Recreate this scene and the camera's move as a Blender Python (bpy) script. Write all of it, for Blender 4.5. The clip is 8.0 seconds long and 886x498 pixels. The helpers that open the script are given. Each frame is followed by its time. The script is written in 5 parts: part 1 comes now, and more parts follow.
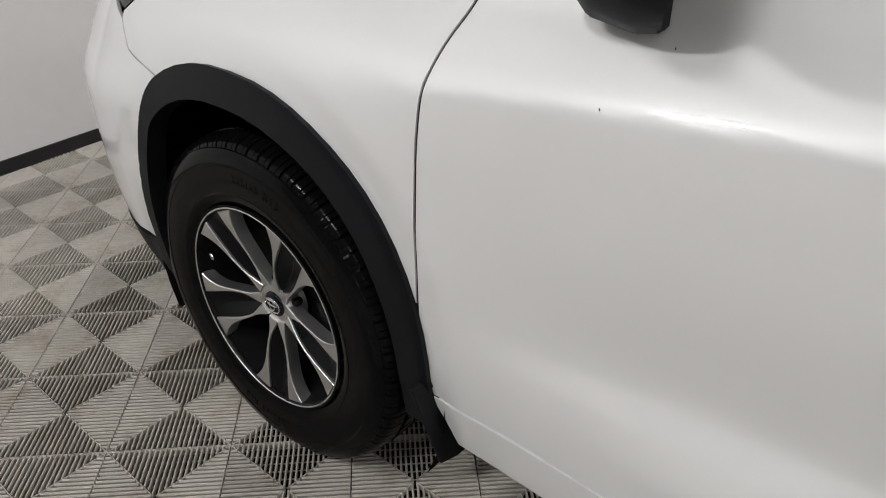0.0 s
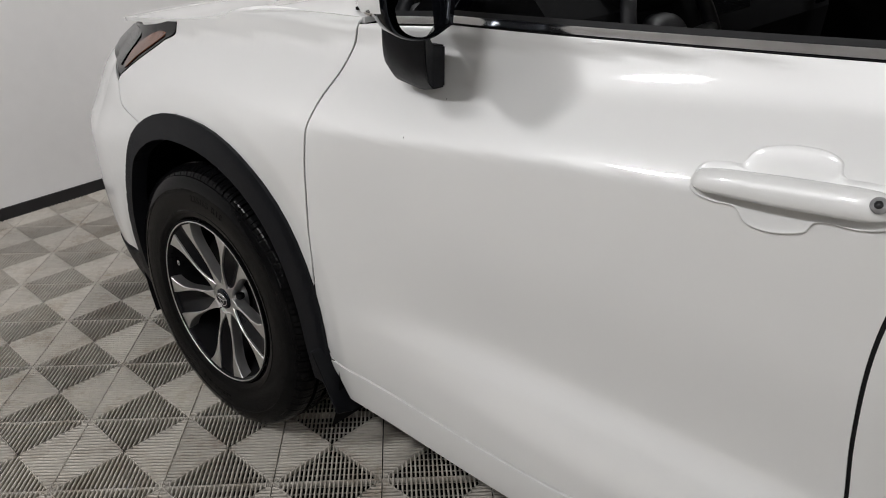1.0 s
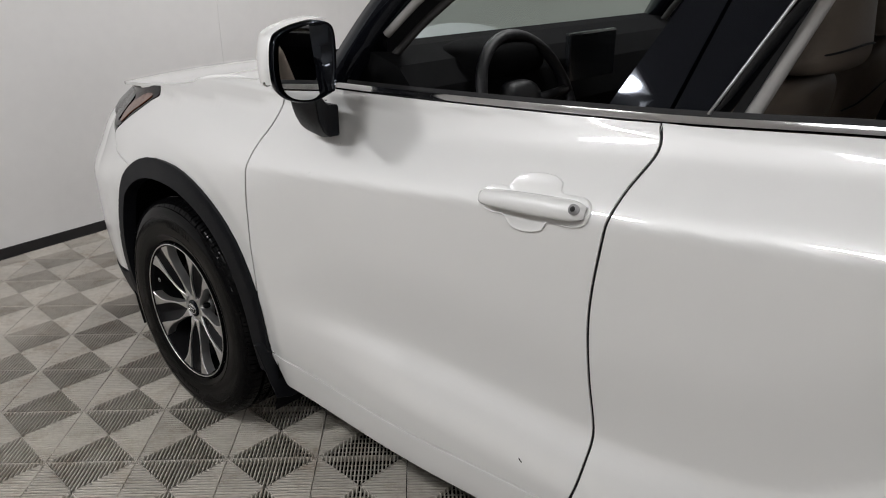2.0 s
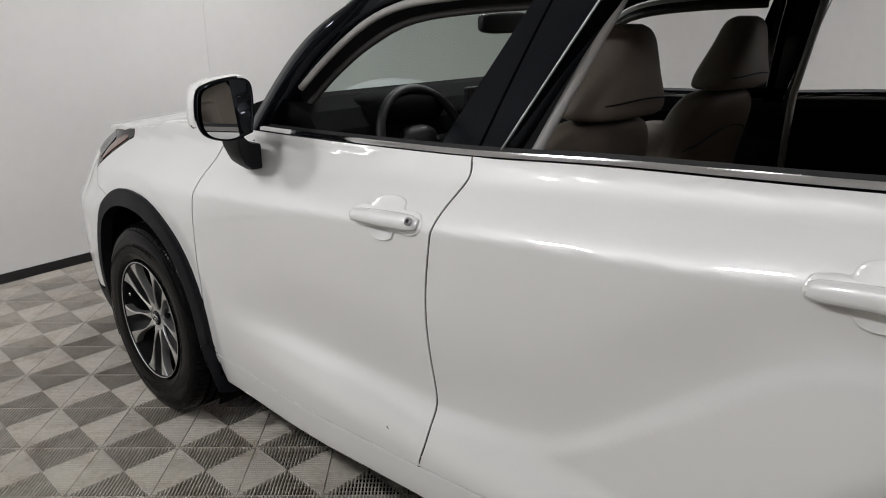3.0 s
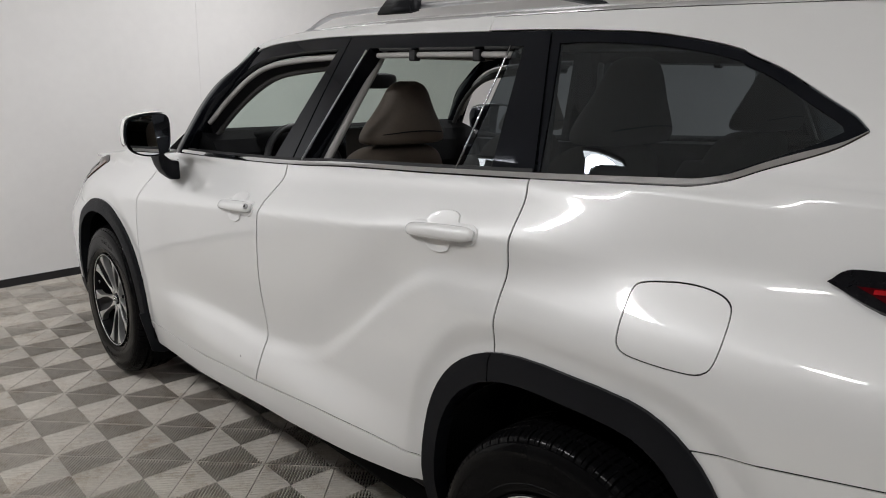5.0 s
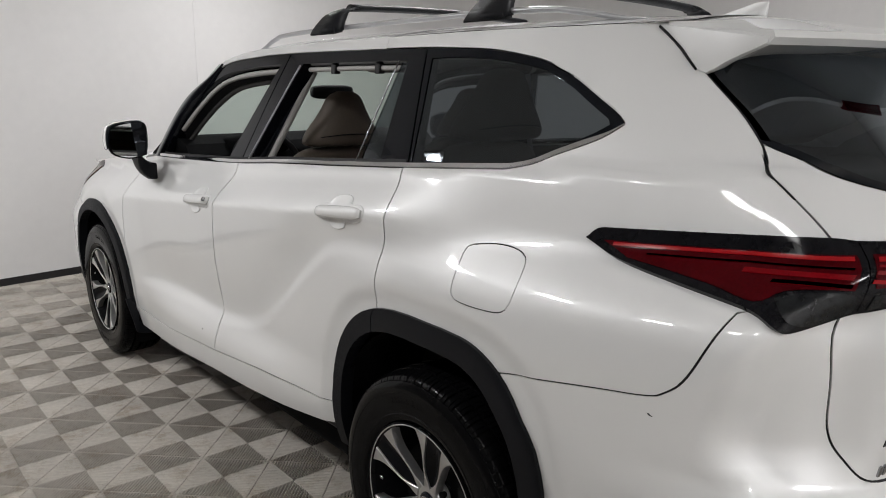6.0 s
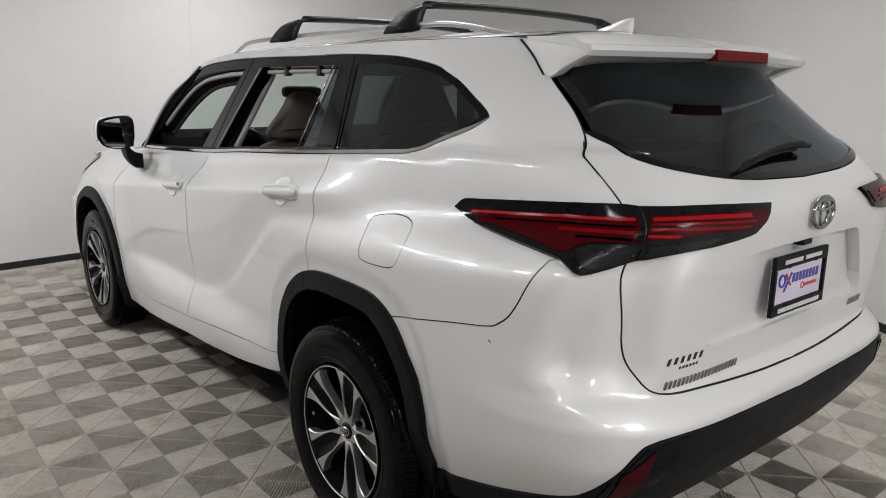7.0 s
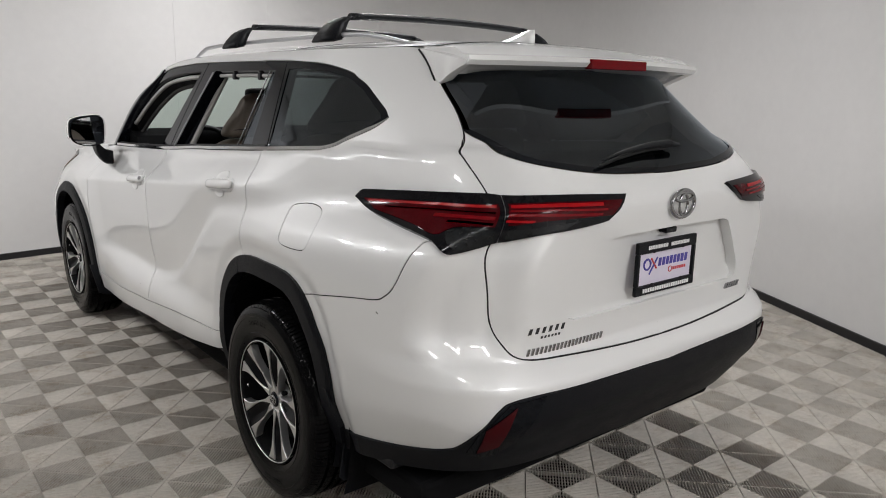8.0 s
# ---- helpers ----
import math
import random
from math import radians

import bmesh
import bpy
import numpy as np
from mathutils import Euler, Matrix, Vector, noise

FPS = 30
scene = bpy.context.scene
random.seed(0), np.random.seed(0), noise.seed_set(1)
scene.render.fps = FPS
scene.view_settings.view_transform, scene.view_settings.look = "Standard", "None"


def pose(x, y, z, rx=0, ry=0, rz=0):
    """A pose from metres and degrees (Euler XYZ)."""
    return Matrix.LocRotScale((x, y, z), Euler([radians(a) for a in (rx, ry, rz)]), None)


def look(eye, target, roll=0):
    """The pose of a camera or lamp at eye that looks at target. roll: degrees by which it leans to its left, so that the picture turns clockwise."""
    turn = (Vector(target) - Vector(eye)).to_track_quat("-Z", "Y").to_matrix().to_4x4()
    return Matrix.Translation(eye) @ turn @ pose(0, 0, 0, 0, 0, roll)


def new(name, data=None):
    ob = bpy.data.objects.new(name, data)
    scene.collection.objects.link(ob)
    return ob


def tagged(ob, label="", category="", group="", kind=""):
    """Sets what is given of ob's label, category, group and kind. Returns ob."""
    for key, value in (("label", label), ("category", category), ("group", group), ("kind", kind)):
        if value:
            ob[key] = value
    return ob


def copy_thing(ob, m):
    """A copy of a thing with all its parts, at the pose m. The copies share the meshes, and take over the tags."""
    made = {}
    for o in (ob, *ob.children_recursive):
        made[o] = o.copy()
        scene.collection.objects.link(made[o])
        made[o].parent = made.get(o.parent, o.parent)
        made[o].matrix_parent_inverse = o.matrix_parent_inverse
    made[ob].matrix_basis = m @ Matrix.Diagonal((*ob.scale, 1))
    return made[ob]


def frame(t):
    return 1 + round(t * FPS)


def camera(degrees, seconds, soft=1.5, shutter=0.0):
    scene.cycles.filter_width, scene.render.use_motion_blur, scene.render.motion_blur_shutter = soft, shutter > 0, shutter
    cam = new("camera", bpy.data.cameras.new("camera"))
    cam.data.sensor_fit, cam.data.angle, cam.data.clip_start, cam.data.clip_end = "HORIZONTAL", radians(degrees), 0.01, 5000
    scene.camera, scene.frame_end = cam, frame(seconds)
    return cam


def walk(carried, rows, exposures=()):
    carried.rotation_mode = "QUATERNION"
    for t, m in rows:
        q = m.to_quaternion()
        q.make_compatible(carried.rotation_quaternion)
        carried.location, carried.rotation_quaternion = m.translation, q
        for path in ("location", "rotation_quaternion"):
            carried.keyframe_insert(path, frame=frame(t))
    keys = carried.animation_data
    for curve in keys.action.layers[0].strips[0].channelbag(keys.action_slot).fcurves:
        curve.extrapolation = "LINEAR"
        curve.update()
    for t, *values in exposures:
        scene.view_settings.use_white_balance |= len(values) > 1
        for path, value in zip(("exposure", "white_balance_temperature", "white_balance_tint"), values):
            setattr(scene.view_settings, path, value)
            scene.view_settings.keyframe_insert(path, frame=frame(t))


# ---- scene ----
# ---- camera and its walk ----
cam = camera(61.9, 8.0, soft=1.0)
PATH = [
    (0, (-1.655, 0.326, 1.288), (-0.344, 1.43, 0.257), 0.3),
    (0.5, (-1.778, 0.063, 1.344), (-0.45, 1.219, 0.395), 0.3),
    (1, (-1.826, -0.189, 1.383), (-0.476, 1.004, 0.513), 0.4),
    (1.2, (-1.839, -0.295, 1.405), (-0.488, 0.915, 0.563), 0.3),
    (2.5, (-2.003, -0.952, 1.507), (-0.647, 0.35, 0.823), -0.2),
    (3, (-2.009, -1.217, 1.53), (-0.654, 0.114, 0.904), 0.0),
    (3.5, (-2.092, -1.498, 1.546), (-0.748, -0.135, 0.966), 0.4),
    (4, (-2.119, -1.753, 1.553), (-0.786, -0.362, 1.018), 0.9),
    (4.5, (-2.091, -2.029, 1.536), (-0.766, -0.617, 1.036), 1.1),
    (6, (-2.086, -2.87, 1.527), (-0.819, -1.386, 1.087), 0.4),
    (6.5, (-2.08, -3.139, 1.524), (-0.825, -1.644, 1.088), 0.5),
    (7, (-2.133, -3.406, 1.527), (-0.888, -1.903, 1.093), 0.8),
    (7.5, (-2.107, -3.614, 1.534), (-0.868, -2.105, 1.102), 1.0),
    (8, (-2.059, -3.829, 1.541), (-0.825, -2.315, 1.111), 1.1),
]
walk(cam, [(t, look(eye, target, roll)) for t, eye, target, roll in PATH], exposures=[(0.0, -0.06), (1.0, -0.14), (2.5, -0.16), (4.0, -0.08), (6.0, -0.08), (8.0, -0.04)])

# ---- light: a closed booth lit by ceiling panels, most of them added as fill ----
world = bpy.data.worlds.new("booth_air")
scene.world = world
world.use_nodes = True
world.node_tree.nodes["Background"].inputs[0].default_value = (0.9, 0.95, 1.0, 1)
world.node_tree.nodes["Background"].inputs[1].default_value = 0.004
scene.view_settings.exposure = 0.0
CEILING = 3.1
# ceiling panels, all out of view: centre, share of full power, width and length
# the first two sit by their reflections; the others are added for fill
LAMPS = [(-3.2, 1.95, 1.1, 0.28, 0.5), (-3.05, 0.35, 0.9, 0.28, 0.5), (-3.1, -1.25, 0.25, 0.28, 0.5), (-3.1, -2.85, 0.15, 0.28, 0.5), (-3.1, -4.45, 0.25, 0.28, 0.5),
         # the broad last one is added to brighten the tailgate
         (0.9, 2.2, 0.7, 0.26, 0.5), (0.9, 0.3, 1.0, 0.26, 0.5), (0.8, -1.6, 0.42, 0.26, 0.5), (-2.6, -5.9, 0.5, 0.28, 0.5), (-0.7, -6.2, 2.4, 1.1, 1.3)]
LAMP_POWER = 45.0


# ---- materials ----
def material(name, colour, rough=0.5, metal=0.0, coat=0.0, coat_rough=0.03, vary=0.0, scale=12.0, bump=0.0, bump_scale=200.0,
             specular=0.5, random_vary=0.0, rough_vary=0.0, tint=None):
    """A surface with grain at two scales: colour and gloss drift by noise, relief by a bump."""
    m = bpy.data.materials.new(name)
    m.use_nodes = True
    t = m.node_tree
    b = t.nodes["Principled BSDF"]
    b.inputs["Roughness"].default_value = rough
    b.inputs["Metallic"].default_value = metal
    b.inputs["Coat Weight"].default_value = coat
    b.inputs["Coat Roughness"].default_value = coat_rough
    b.inputs["Specular IOR Level"].default_value = specular
    b.inputs["Base Color"].default_value = (*colour, 1)
    where = t.nodes.new("ShaderNodeTexCoord")
    if vary or rough_vary:
        n1, n2 = t.nodes.new("ShaderNodeTexNoise"), t.nodes.new("ShaderNodeTexNoise")
        n1.inputs["Scale"].default_value, n2.inputs["Scale"].default_value = scale, scale * 9
        n1.inputs["Detail"].default_value = n2.inputs["Detail"].default_value = 5
        add = t.nodes.new("ShaderNodeMath")
        add.operation = "MULTIPLY_ADD"
        add.inputs[1].default_value = 0.6
        half = t.nodes.new("ShaderNodeMath")
        half.operation = "MULTIPLY"
        half.inputs[1].default_value = 0.4
        for n in (n1, n2):
            t.links.new(where.outputs["Object"], n.inputs["Vector"])
        t.links.new(n2.outputs["Fac"], half.inputs[0])
        t.links.new(n1.outputs["Fac"], add.inputs[0])
        t.links.new(half.outputs[0], add.inputs[2])
        if vary:
            ramp = t.nodes.new("ShaderNodeMapRange")
            ramp.inputs["From Min"].default_value, ramp.inputs["From Max"].default_value = 0.3, 0.7
            ramp.inputs["To Min"].default_value, ramp.inputs["To Max"].default_value = 1 - vary, 1 + vary
            t.links.new(add.outputs[0], ramp.inputs["Value"])
            mul = t.nodes.new("ShaderNodeVectorMath")
            mul.operation = "SCALE"
            mul.inputs[0].default_value = colour
            if tint:  # patches of grime in another hue
                spot, stain, blend = t.nodes.new("ShaderNodeTexNoise"), t.nodes.new("ShaderNodeMapRange"), t.nodes.new("ShaderNodeMix")
                spot.inputs["Scale"].default_value, spot.inputs["Detail"].default_value, spot.inputs["Roughness"].default_value = scale * 1.7, 8, 0.75
                stain.inputs["From Min"].default_value, stain.inputs["From Max"].default_value, stain.inputs["To Max"].default_value = 0.50, 0.68, 0.75
                blend.data_type = "RGBA"
                blend.inputs[6].default_value, blend.inputs[7].default_value = (*colour, 1), (*tint, 1)
                place = t.nodes.new("ShaderNodeNewGeometry")
                t.links.new(place.outputs["Position"], spot.inputs["Vector"])
                t.links.new(spot.outputs["Fac"], stain.inputs["Value"])
                t.links.new(stain.outputs["Result"], blend.inputs[0])
                t.links.new(blend.outputs[2], mul.inputs[0])
            last = ramp.outputs["Result"]
            if random_vary:
                info = t.nodes.new("ShaderNodeObjectInfo")
                rnd = t.nodes.new("ShaderNodeMapRange")
                rnd.inputs["To Min"].default_value, rnd.inputs["To Max"].default_value = 1 - random_vary, 1 + random_vary
                t.links.new(info.outputs["Random"], rnd.inputs["Value"])
                both = t.nodes.new("ShaderNodeMath")
                both.operation = "MULTIPLY"
                t.links.new(last, both.inputs[0])
                t.links.new(rnd.outputs["Result"], both.inputs[1])
                last = both.outputs[0]
            t.links.new(last, mul.inputs["Scale"])
            t.links.new(mul.outputs["Vector"], b.inputs["Base Color"])
        if rough_vary:
            rr = t.nodes.new("ShaderNodeMapRange")
            rr.inputs["From Min"].default_value, rr.inputs["From Max"].default_value = 0.3, 0.7
            rr.inputs["To Min"].default_value, rr.inputs["To Max"].default_value = rough - rough_vary, rough + rough_vary
            t.links.new(add.outputs[0], rr.inputs["Value"])
            t.links.new(rr.outputs["Result"], b.inputs["Roughness"])
    if bump:
        n = t.nodes.new("ShaderNodeTexNoise")
        n.inputs["Scale"].default_value, n.inputs["Detail"].default_value = bump_scale, 3
        t.links.new(where.outputs["Object"], n.inputs["Vector"])
        bu = t.nodes.new("ShaderNodeBump")
        bu.inputs["Strength"].default_value, bu.inputs["Distance"].default_value = bump, 0.002
        t.links.new(n.outputs["Fac"], bu.inputs["Height"])
        t.links.new(bu.outputs["Normal"], b.inputs["Normal"])
    return m


def glass_material(name, tint, rough=0.0):
    """Thin tinted glazing: it lets light through straight and mirrors by its Fresnel gloss."""
    m = bpy.data.materials.new(name)
    m.use_nodes = True
    t = m.node_tree
    t.nodes.remove(t.nodes["Principled BSDF"])
    clear, gloss = t.nodes.new("ShaderNodeBsdfTransparent"), t.nodes.new("ShaderNodeBsdfGlossy")
    clear.inputs["Color"].default_value = (*tint, 1)
    gloss.inputs["Roughness"].default_value = rough
    gloss.inputs["Color"].default_value = (0.84, 0.92, 1.0, 1)
    facing, mix = t.nodes.new("ShaderNodeLayerWeight"), t.nodes.new("ShaderNodeMixShader")
    facing.inputs["Blend"].default_value = 0.5
    steep, share = t.nodes.new("ShaderNodeMath"), t.nodes.new("ShaderNodeMath")
    steep.operation, share.operation = "POWER", "MULTIPLY_ADD"
    steep.inputs[1].default_value = 5.0
    share.inputs[1].default_value, share.inputs[2].default_value = 0.91, 0.085
    t.links.new(facing.outputs["Facing"], steep.inputs[0])
    t.links.new(steep.outputs[0], share.inputs[0])
    t.links.new(share.outputs[0], mix.inputs[0])
    t.links.new(clear.outputs[0], mix.inputs[1])
    t.links.new(gloss.outputs[0], mix.inputs[2])
    t.links.new(mix.outputs[0], t.nodes["Material Output"].inputs["Surface"])
    return m


PAINT = material("pearl_white_paint", (0.795, 0.796, 0.784), 0.38, metal=0.10, coat=1.0, coat_rough=0.04, bump=0.010, bump_scale=500, specular=0.3)
PAINT.node_tree.nodes["Principled BSDF"].inputs["Coat IOR"].default_value = 1.6
PAINT.node_tree.nodes["Principled BSDF"].inputs["Specular Tint"].default_value = (0.90, 0.92, 1.0, 1)
GLOSS_BLACK = material("gloss_black_trim", (0.004, 0.0045, 0.0062), 0.035, vary=0.15, scale=20, rough_vary=0.01, specular=0.3)
GLOSS_BLACK.node_tree.nodes["Principled BSDF"].inputs["Specular Tint"].default_value = (0.80, 0.87, 1.0, 1)
MATTE_BLACK = material("grained_black_plastic", (0.0065, 0.0070, 0.0090), 0.50, vary=0.18, scale=14, bump=0.2, bump_scale=900, rough_vary=0.06, specular=0.18)
DARK = material("dark_inner_metal", (0.004, 0.004, 0.0045), 0.85, vary=0.2, scale=9, specular=0.1)
RUBBER = material("tyre_rubber", (0.0035, 0.0035, 0.0038), 0.15, vary=0.30, scale=16, bump=0.03, bump_scale=500, rough_vary=0.06, specular=0.09)
# rubber trim, and the black strips that stand for shade in panel gaps
SEAL_AND_GAP = material("rubber_and_gap_black", (0.007, 0.007, 0.008), 0.6, vary=0.2, scale=30, specular=0.3)
CHROME = material("chrome", (0.78, 0.78, 0.79), 0.08, metal=1.0, vary=0.03, scale=18, rough_vary=0.03)
MACHINED = material("machined_alloy", (0.72, 0.718, 0.715), 0.40, metal=1.0, vary=0.05, scale=30, rough_vary=0.04)
LEAF_GREY = material("satin_dark_alloy", (0.0045, 0.0045, 0.0055), 0.30, vary=0.15, scale=20, rough_vary=0.05, specular=0.13)
STEEL = material("dull_brake_steel", (0.006, 0.006, 0.006), 0.6, vary=0.2, scale=14, rough_vary=0.08, specular=0.12)
BADGE = material("dark_chrome", (0.36, 0.36, 0.37), 0.16, metal=1.0, vary=0.05, scale=40, rough_vary=0.03)
SILVER = material("satin_silver", (0.42, 0.42, 0.43), 0.35, metal=0.6, vary=0.06, scale=18, rough_vary=0.05)
RED_LENS = material("red_lamp_lens", (0.16, 0.002, 0.005), 0.22, vary=0.25, scale=25, rough_vary=0.04, specular=0.15)
RED_DEEP = material("deep_red_lens", (0.055, 0.0008, 0.0025), 0.10, vary=0.45, scale=18, rough_vary=0.04, specular=0.14)
INNER_RED = material("dark_red_plastic", (0.045, 0.002, 0.004), 0.3, vary=0.2, scale=30, specular=0.2)
RED_BRIGHT = material("bright_red_light_bar", (0.32, 0.005, 0.008), 0.18, vary=0.2, scale=40, rough_vary=0.04, specular=0.2)
SMOKE = material("smoked_lens", (0.006, 0.006, 0.0075), 0.08, vary=0.3, scale=40, rough_vary=0.03, specular=0.22)
SMOKE_CLEAR = material("smoked_clear_lens", (0.010, 0.011, 0.012), 0.18, specular=0.3, vary=0.5, scale=55, bump=0.5, bump_scale=120)
REFLECTOR = material("lamp_reflector", (0.10, 0.10, 0.105), 0.18, metal=0.9, vary=0.3, scale=60, bump=0.6, bump_scale=160)
AMBER = material("amber_lens", (0.16, 0.055, 0.025), 0.2, coat=0.5, vary=0.12, scale=30, rough_vary=0.04)
LEATHER = material("taupe_leather", (0.205, 0.168, 0.136), 0.5, vary=0.10, scale=10, bump=0.35, bump_scale=420, rough_vary=0.08, specular=0.35)
CABIN = material("black_cabin_plastic", (0.009, 0.009, 0.0105), 0.5, vary=0.2, scale=10, bump=0.3, bump_scale=500, rough_vary=0.08, specular=0.35)
SOFT_BLACK = material("soft_black_dash", (0.0055, 0.0056, 0.006), 0.8, vary=0.2, scale=10, bump=0.3, bump_scale=500, specular=0.04)
LINER = material("grey_headliner", (0.30, 0.285, 0.265), 0.9, vary=0.08, scale=12, bump=0.3, bump_scale=800)
GREY_TRIM = material("dark_grey_pillar_lining", (0.055, 0.053, 0.052), 0.7, vary=0.10, scale=14, bump=0.2, bump_scale=400, rough_vary=0.05, specular=0.2)
BEIGE_TRIM = material("pale_grey_pillar_trim", (0.40, 0.39, 0.375), 0.6, vary=0.06, scale=14, rough_vary=0.05)
SCREEN = material("dark_screen", (0.02, 0.022, 0.025), 0.12, coat=0.6, vary=0.15, scale=20)
PLATE = material("plate_card", (0.66, 0.62, 0.72), 0.45, vary=0.03, scale=20, rough_vary=0.05)
INK_BLUE = material("blue_ink", (0.06, 0.05, 0.30), 0.5, vary=0.08, scale=40)
INK_RED = material("red_ink", (0.55, 0.05, 0.06), 0.5, vary=0.08, scale=40)
INK_BLACK = material("black_ink", (0.015, 0.015, 0.016), 0.45, vary=0.15, scale=40)
INK_WHITE = material("white_ink", (0.78, 0.78, 0.78), 0.5, vary=0.04, scale=40)
CLEAR = glass_material("windscreen_glass", (0.62, 0.71, 0.66))
TINTED = glass_material("privacy_glass", (0.13, 0.15, 0.162))
REAR_TINT = glass_material("dark_rear_glass", (0.045, 0.05, 0.058))
MIRROR = material("mirror_glass", (0.86, 0.87, 0.88), 0.02, metal=1.0, vary=0.01, scale=6)
WALL = material("painted_white_wall", (0.70, 0.69, 0.68), 0.62, vary=0.035, scale=1.6, bump=0.12, bump_scale=140, rough_vary=0.06)
# for the wall out of view on the left, dark to hold back fill
DIM_WALL = material("unseen_charcoal_wall", (0.09, 0.086, 0.082), 0.75, vary=0.08, scale=1.6, bump=0.12, bump_scale=140, rough_vary=0.06)
CEIL = material("painted_ceiling", (0.70, 0.69, 0.68), 0.8, vary=0.03, scale=2, bump=0.1, bump_scale=120)
SKIRT = material("black_base_strip", (0.014, 0.013, 0.014), 0.5, vary=0.3, scale=8, rough_vary=0.1)
TILE = material("grey_ribbed_plastic", (0.462, 0.432, 0.386), 0.42, vary=0.22, scale=4.5, bump=0.15, bump_scale=260, random_vary=0.09, rough_vary=0.10, specular=0.42, tint=(0.27, 0.215, 0.16))
SUBFLOOR = material("dark_subfloor", (0.010, 0.0095, 0.009), 0.9, vary=0.25, scale=6, specular=0.2)
GLOW = bpy.data.materials.new("lit_lamp_panel")
GLOW.use_nodes = True
_b = GLOW.node_tree.nodes["Principled BSDF"]
_b.inputs["Emission Color"].default_value, _b.inputs["Emission Strength"].default_value = (1, 0.985, 0.965, 1), 9.0
# dimmer glow for the broad fill panel added behind the car
FILL_GLOW = GLOW.copy()
FILL_GLOW.node_tree.nodes["Principled BSDF"].inputs["Emission Strength"].default_value = 2.5


# ---- shape of the car body: one surface for side and rear, as functions of (s, z) ----
def smooth(a, b, v):
    u = min(1.0, max(0.0, (v - a) / (b - a)))
    return u * u * (3 - 2 * u)


def curve(knots, v):
    """A smooth curve through a few (v, value) knots."""
    if v <= knots[0][0]:
        return knots[0][1]
    if v >= knots[-1][0]:
        return knots[-1][1]
    n = 0
    while v > knots[n + 1][0]:
        n += 1
    (a, p), (b, q) = knots[n], knots[n + 1]

    def slope(i):
        if i == 0 or i == len(knots) - 1:
            j = max(0, min(len(knots) - 2, i - (i > 0)))
            return (knots[j + 1][1] - knots[j][1]) / (knots[j + 1][0] - knots[j][0])
        d0 = (knots[i][1] - knots[i - 1][1]) / (knots[i][0] - knots[i - 1][0])
        d1 = (knots[i + 1][1] - knots[i][1]) / (knots[i + 1][0] - knots[i][0])
        return 0.0 if d0 * d1 <= 0 else 2 * d0 * d1 / (d0 + d1)

    h = b - a
    u = (v - a) / h
    return ((1 + 2 * u) * (1 - u) ** 2 * p + u * (1 - u) ** 2 * h * slope(n)
            + u * u * (3 - 2 * u) * q + u * u * (u - 1) * h * slope(n + 1))


Y0, Y1 = -1.60, 1.70  # where the rear and front corners begin to turn
NR, MR = 6.0, 3.6
NF, MF = 4.2, 2.8
DOOR = [(-0.85, 0.835), (-0.66, 0.892), (-0.5, 0.905), (-0.2, 0.910), (-0.014, 0.9165), (-0.004, 0.9152), (0.004, 0.9115), (0.02, 0.901), (0.06, 0.868), (0.10, 0.836), (0.125, 0.8225), (0.15, 0.812)]
REAR = [(-0.85, 0.86), (-0.6, 0.925), (-0.4, 0.940), (-0.25, 0.938), (-0.18, 0.931), (-0.14, 0.918), (-0.10, 0.897), (-0.065, 0.876), (-0.045, 0.864), (-0.025, 0.855), (-0.005, 0.848), (0.0, 0.8465), (0.06, 0.832), (0.12, 0.816), (0.15, 0.807)]
FORE = [(-0.75, 0.86), (-0.5, 0.93), (-0.3, 0.944), (-0.12, 0.944), (-0.03, 0.936), (0.03, 0.915), (0.08, 0.880), (0.15, 0.815)]
SWOOSH = [(-1.3, 1.09), (-1.13, 1.083), (-0.97, 1.05), (-0.85, 0.985), (-0.73, 0.893), (-0.56, 0.757), (-0.43, 0.676), (-0.25, 0.635), (-0.09, 0.612), (0.16, 0.618), (0.45, 0.608), (0.9, 0.57)]
TAIL = [(0.25, 2.28), (0.4, 2.37), (0.5, 2.44), (0.62, 2.50), (0.70, 2.505), (0.745, 2.475), (0.78, 2.445), (0.9, 2.455), (1.1, 2.482), (1.2, 2.497),
        (1.26, 2.46), (1.32, 2.40), (1.55, 2.13), (1.75, 1.90)]
# front edge of the scoop in the rear bumper corner
SCOOP = [(0.72, -2.28), (0.774, -2.208), (0.84, -2.155), (0.88, -2.15), (0.976, -2.17), (1.075, -2.195), (1.2, -2.23)]
NOSE = [(0.25, 2.22), (0.45, 2.36), (0.7, 2.40), (0.9, 2.36), (1.0, 2.28), (1.08, 2.12), (1.15, 1.95)]


def belt(y):
    return curve([(-2.2, 1.37), (-1.2, 1.295), (-0.136, 1.214), (0.68, 1.174), (1.2, 1.15)], y)


def arch_lip(y, z):
    """How far the skin falls back towards the edge of a wheel arch."""
    fall = 0.0
    for cy, fore, aft, top, deep in ((1.425, 0.452, 0.443, 0.510, 0.006), (-1.425, 0.482, 0.452, 0.540, 0.013)):
        dy, dz = y - cy, max(0.0, z - 0.378)
        p = 2.3 if cy > 0 else 2.8 if dy > 0 else 3.4
        r = (abs(dy / (fore if dy > 0 else aft)) ** p + (dz / top) ** p) ** (1 / p)
        fall += deep * smooth(1.145, 1.02, r)
    return fall


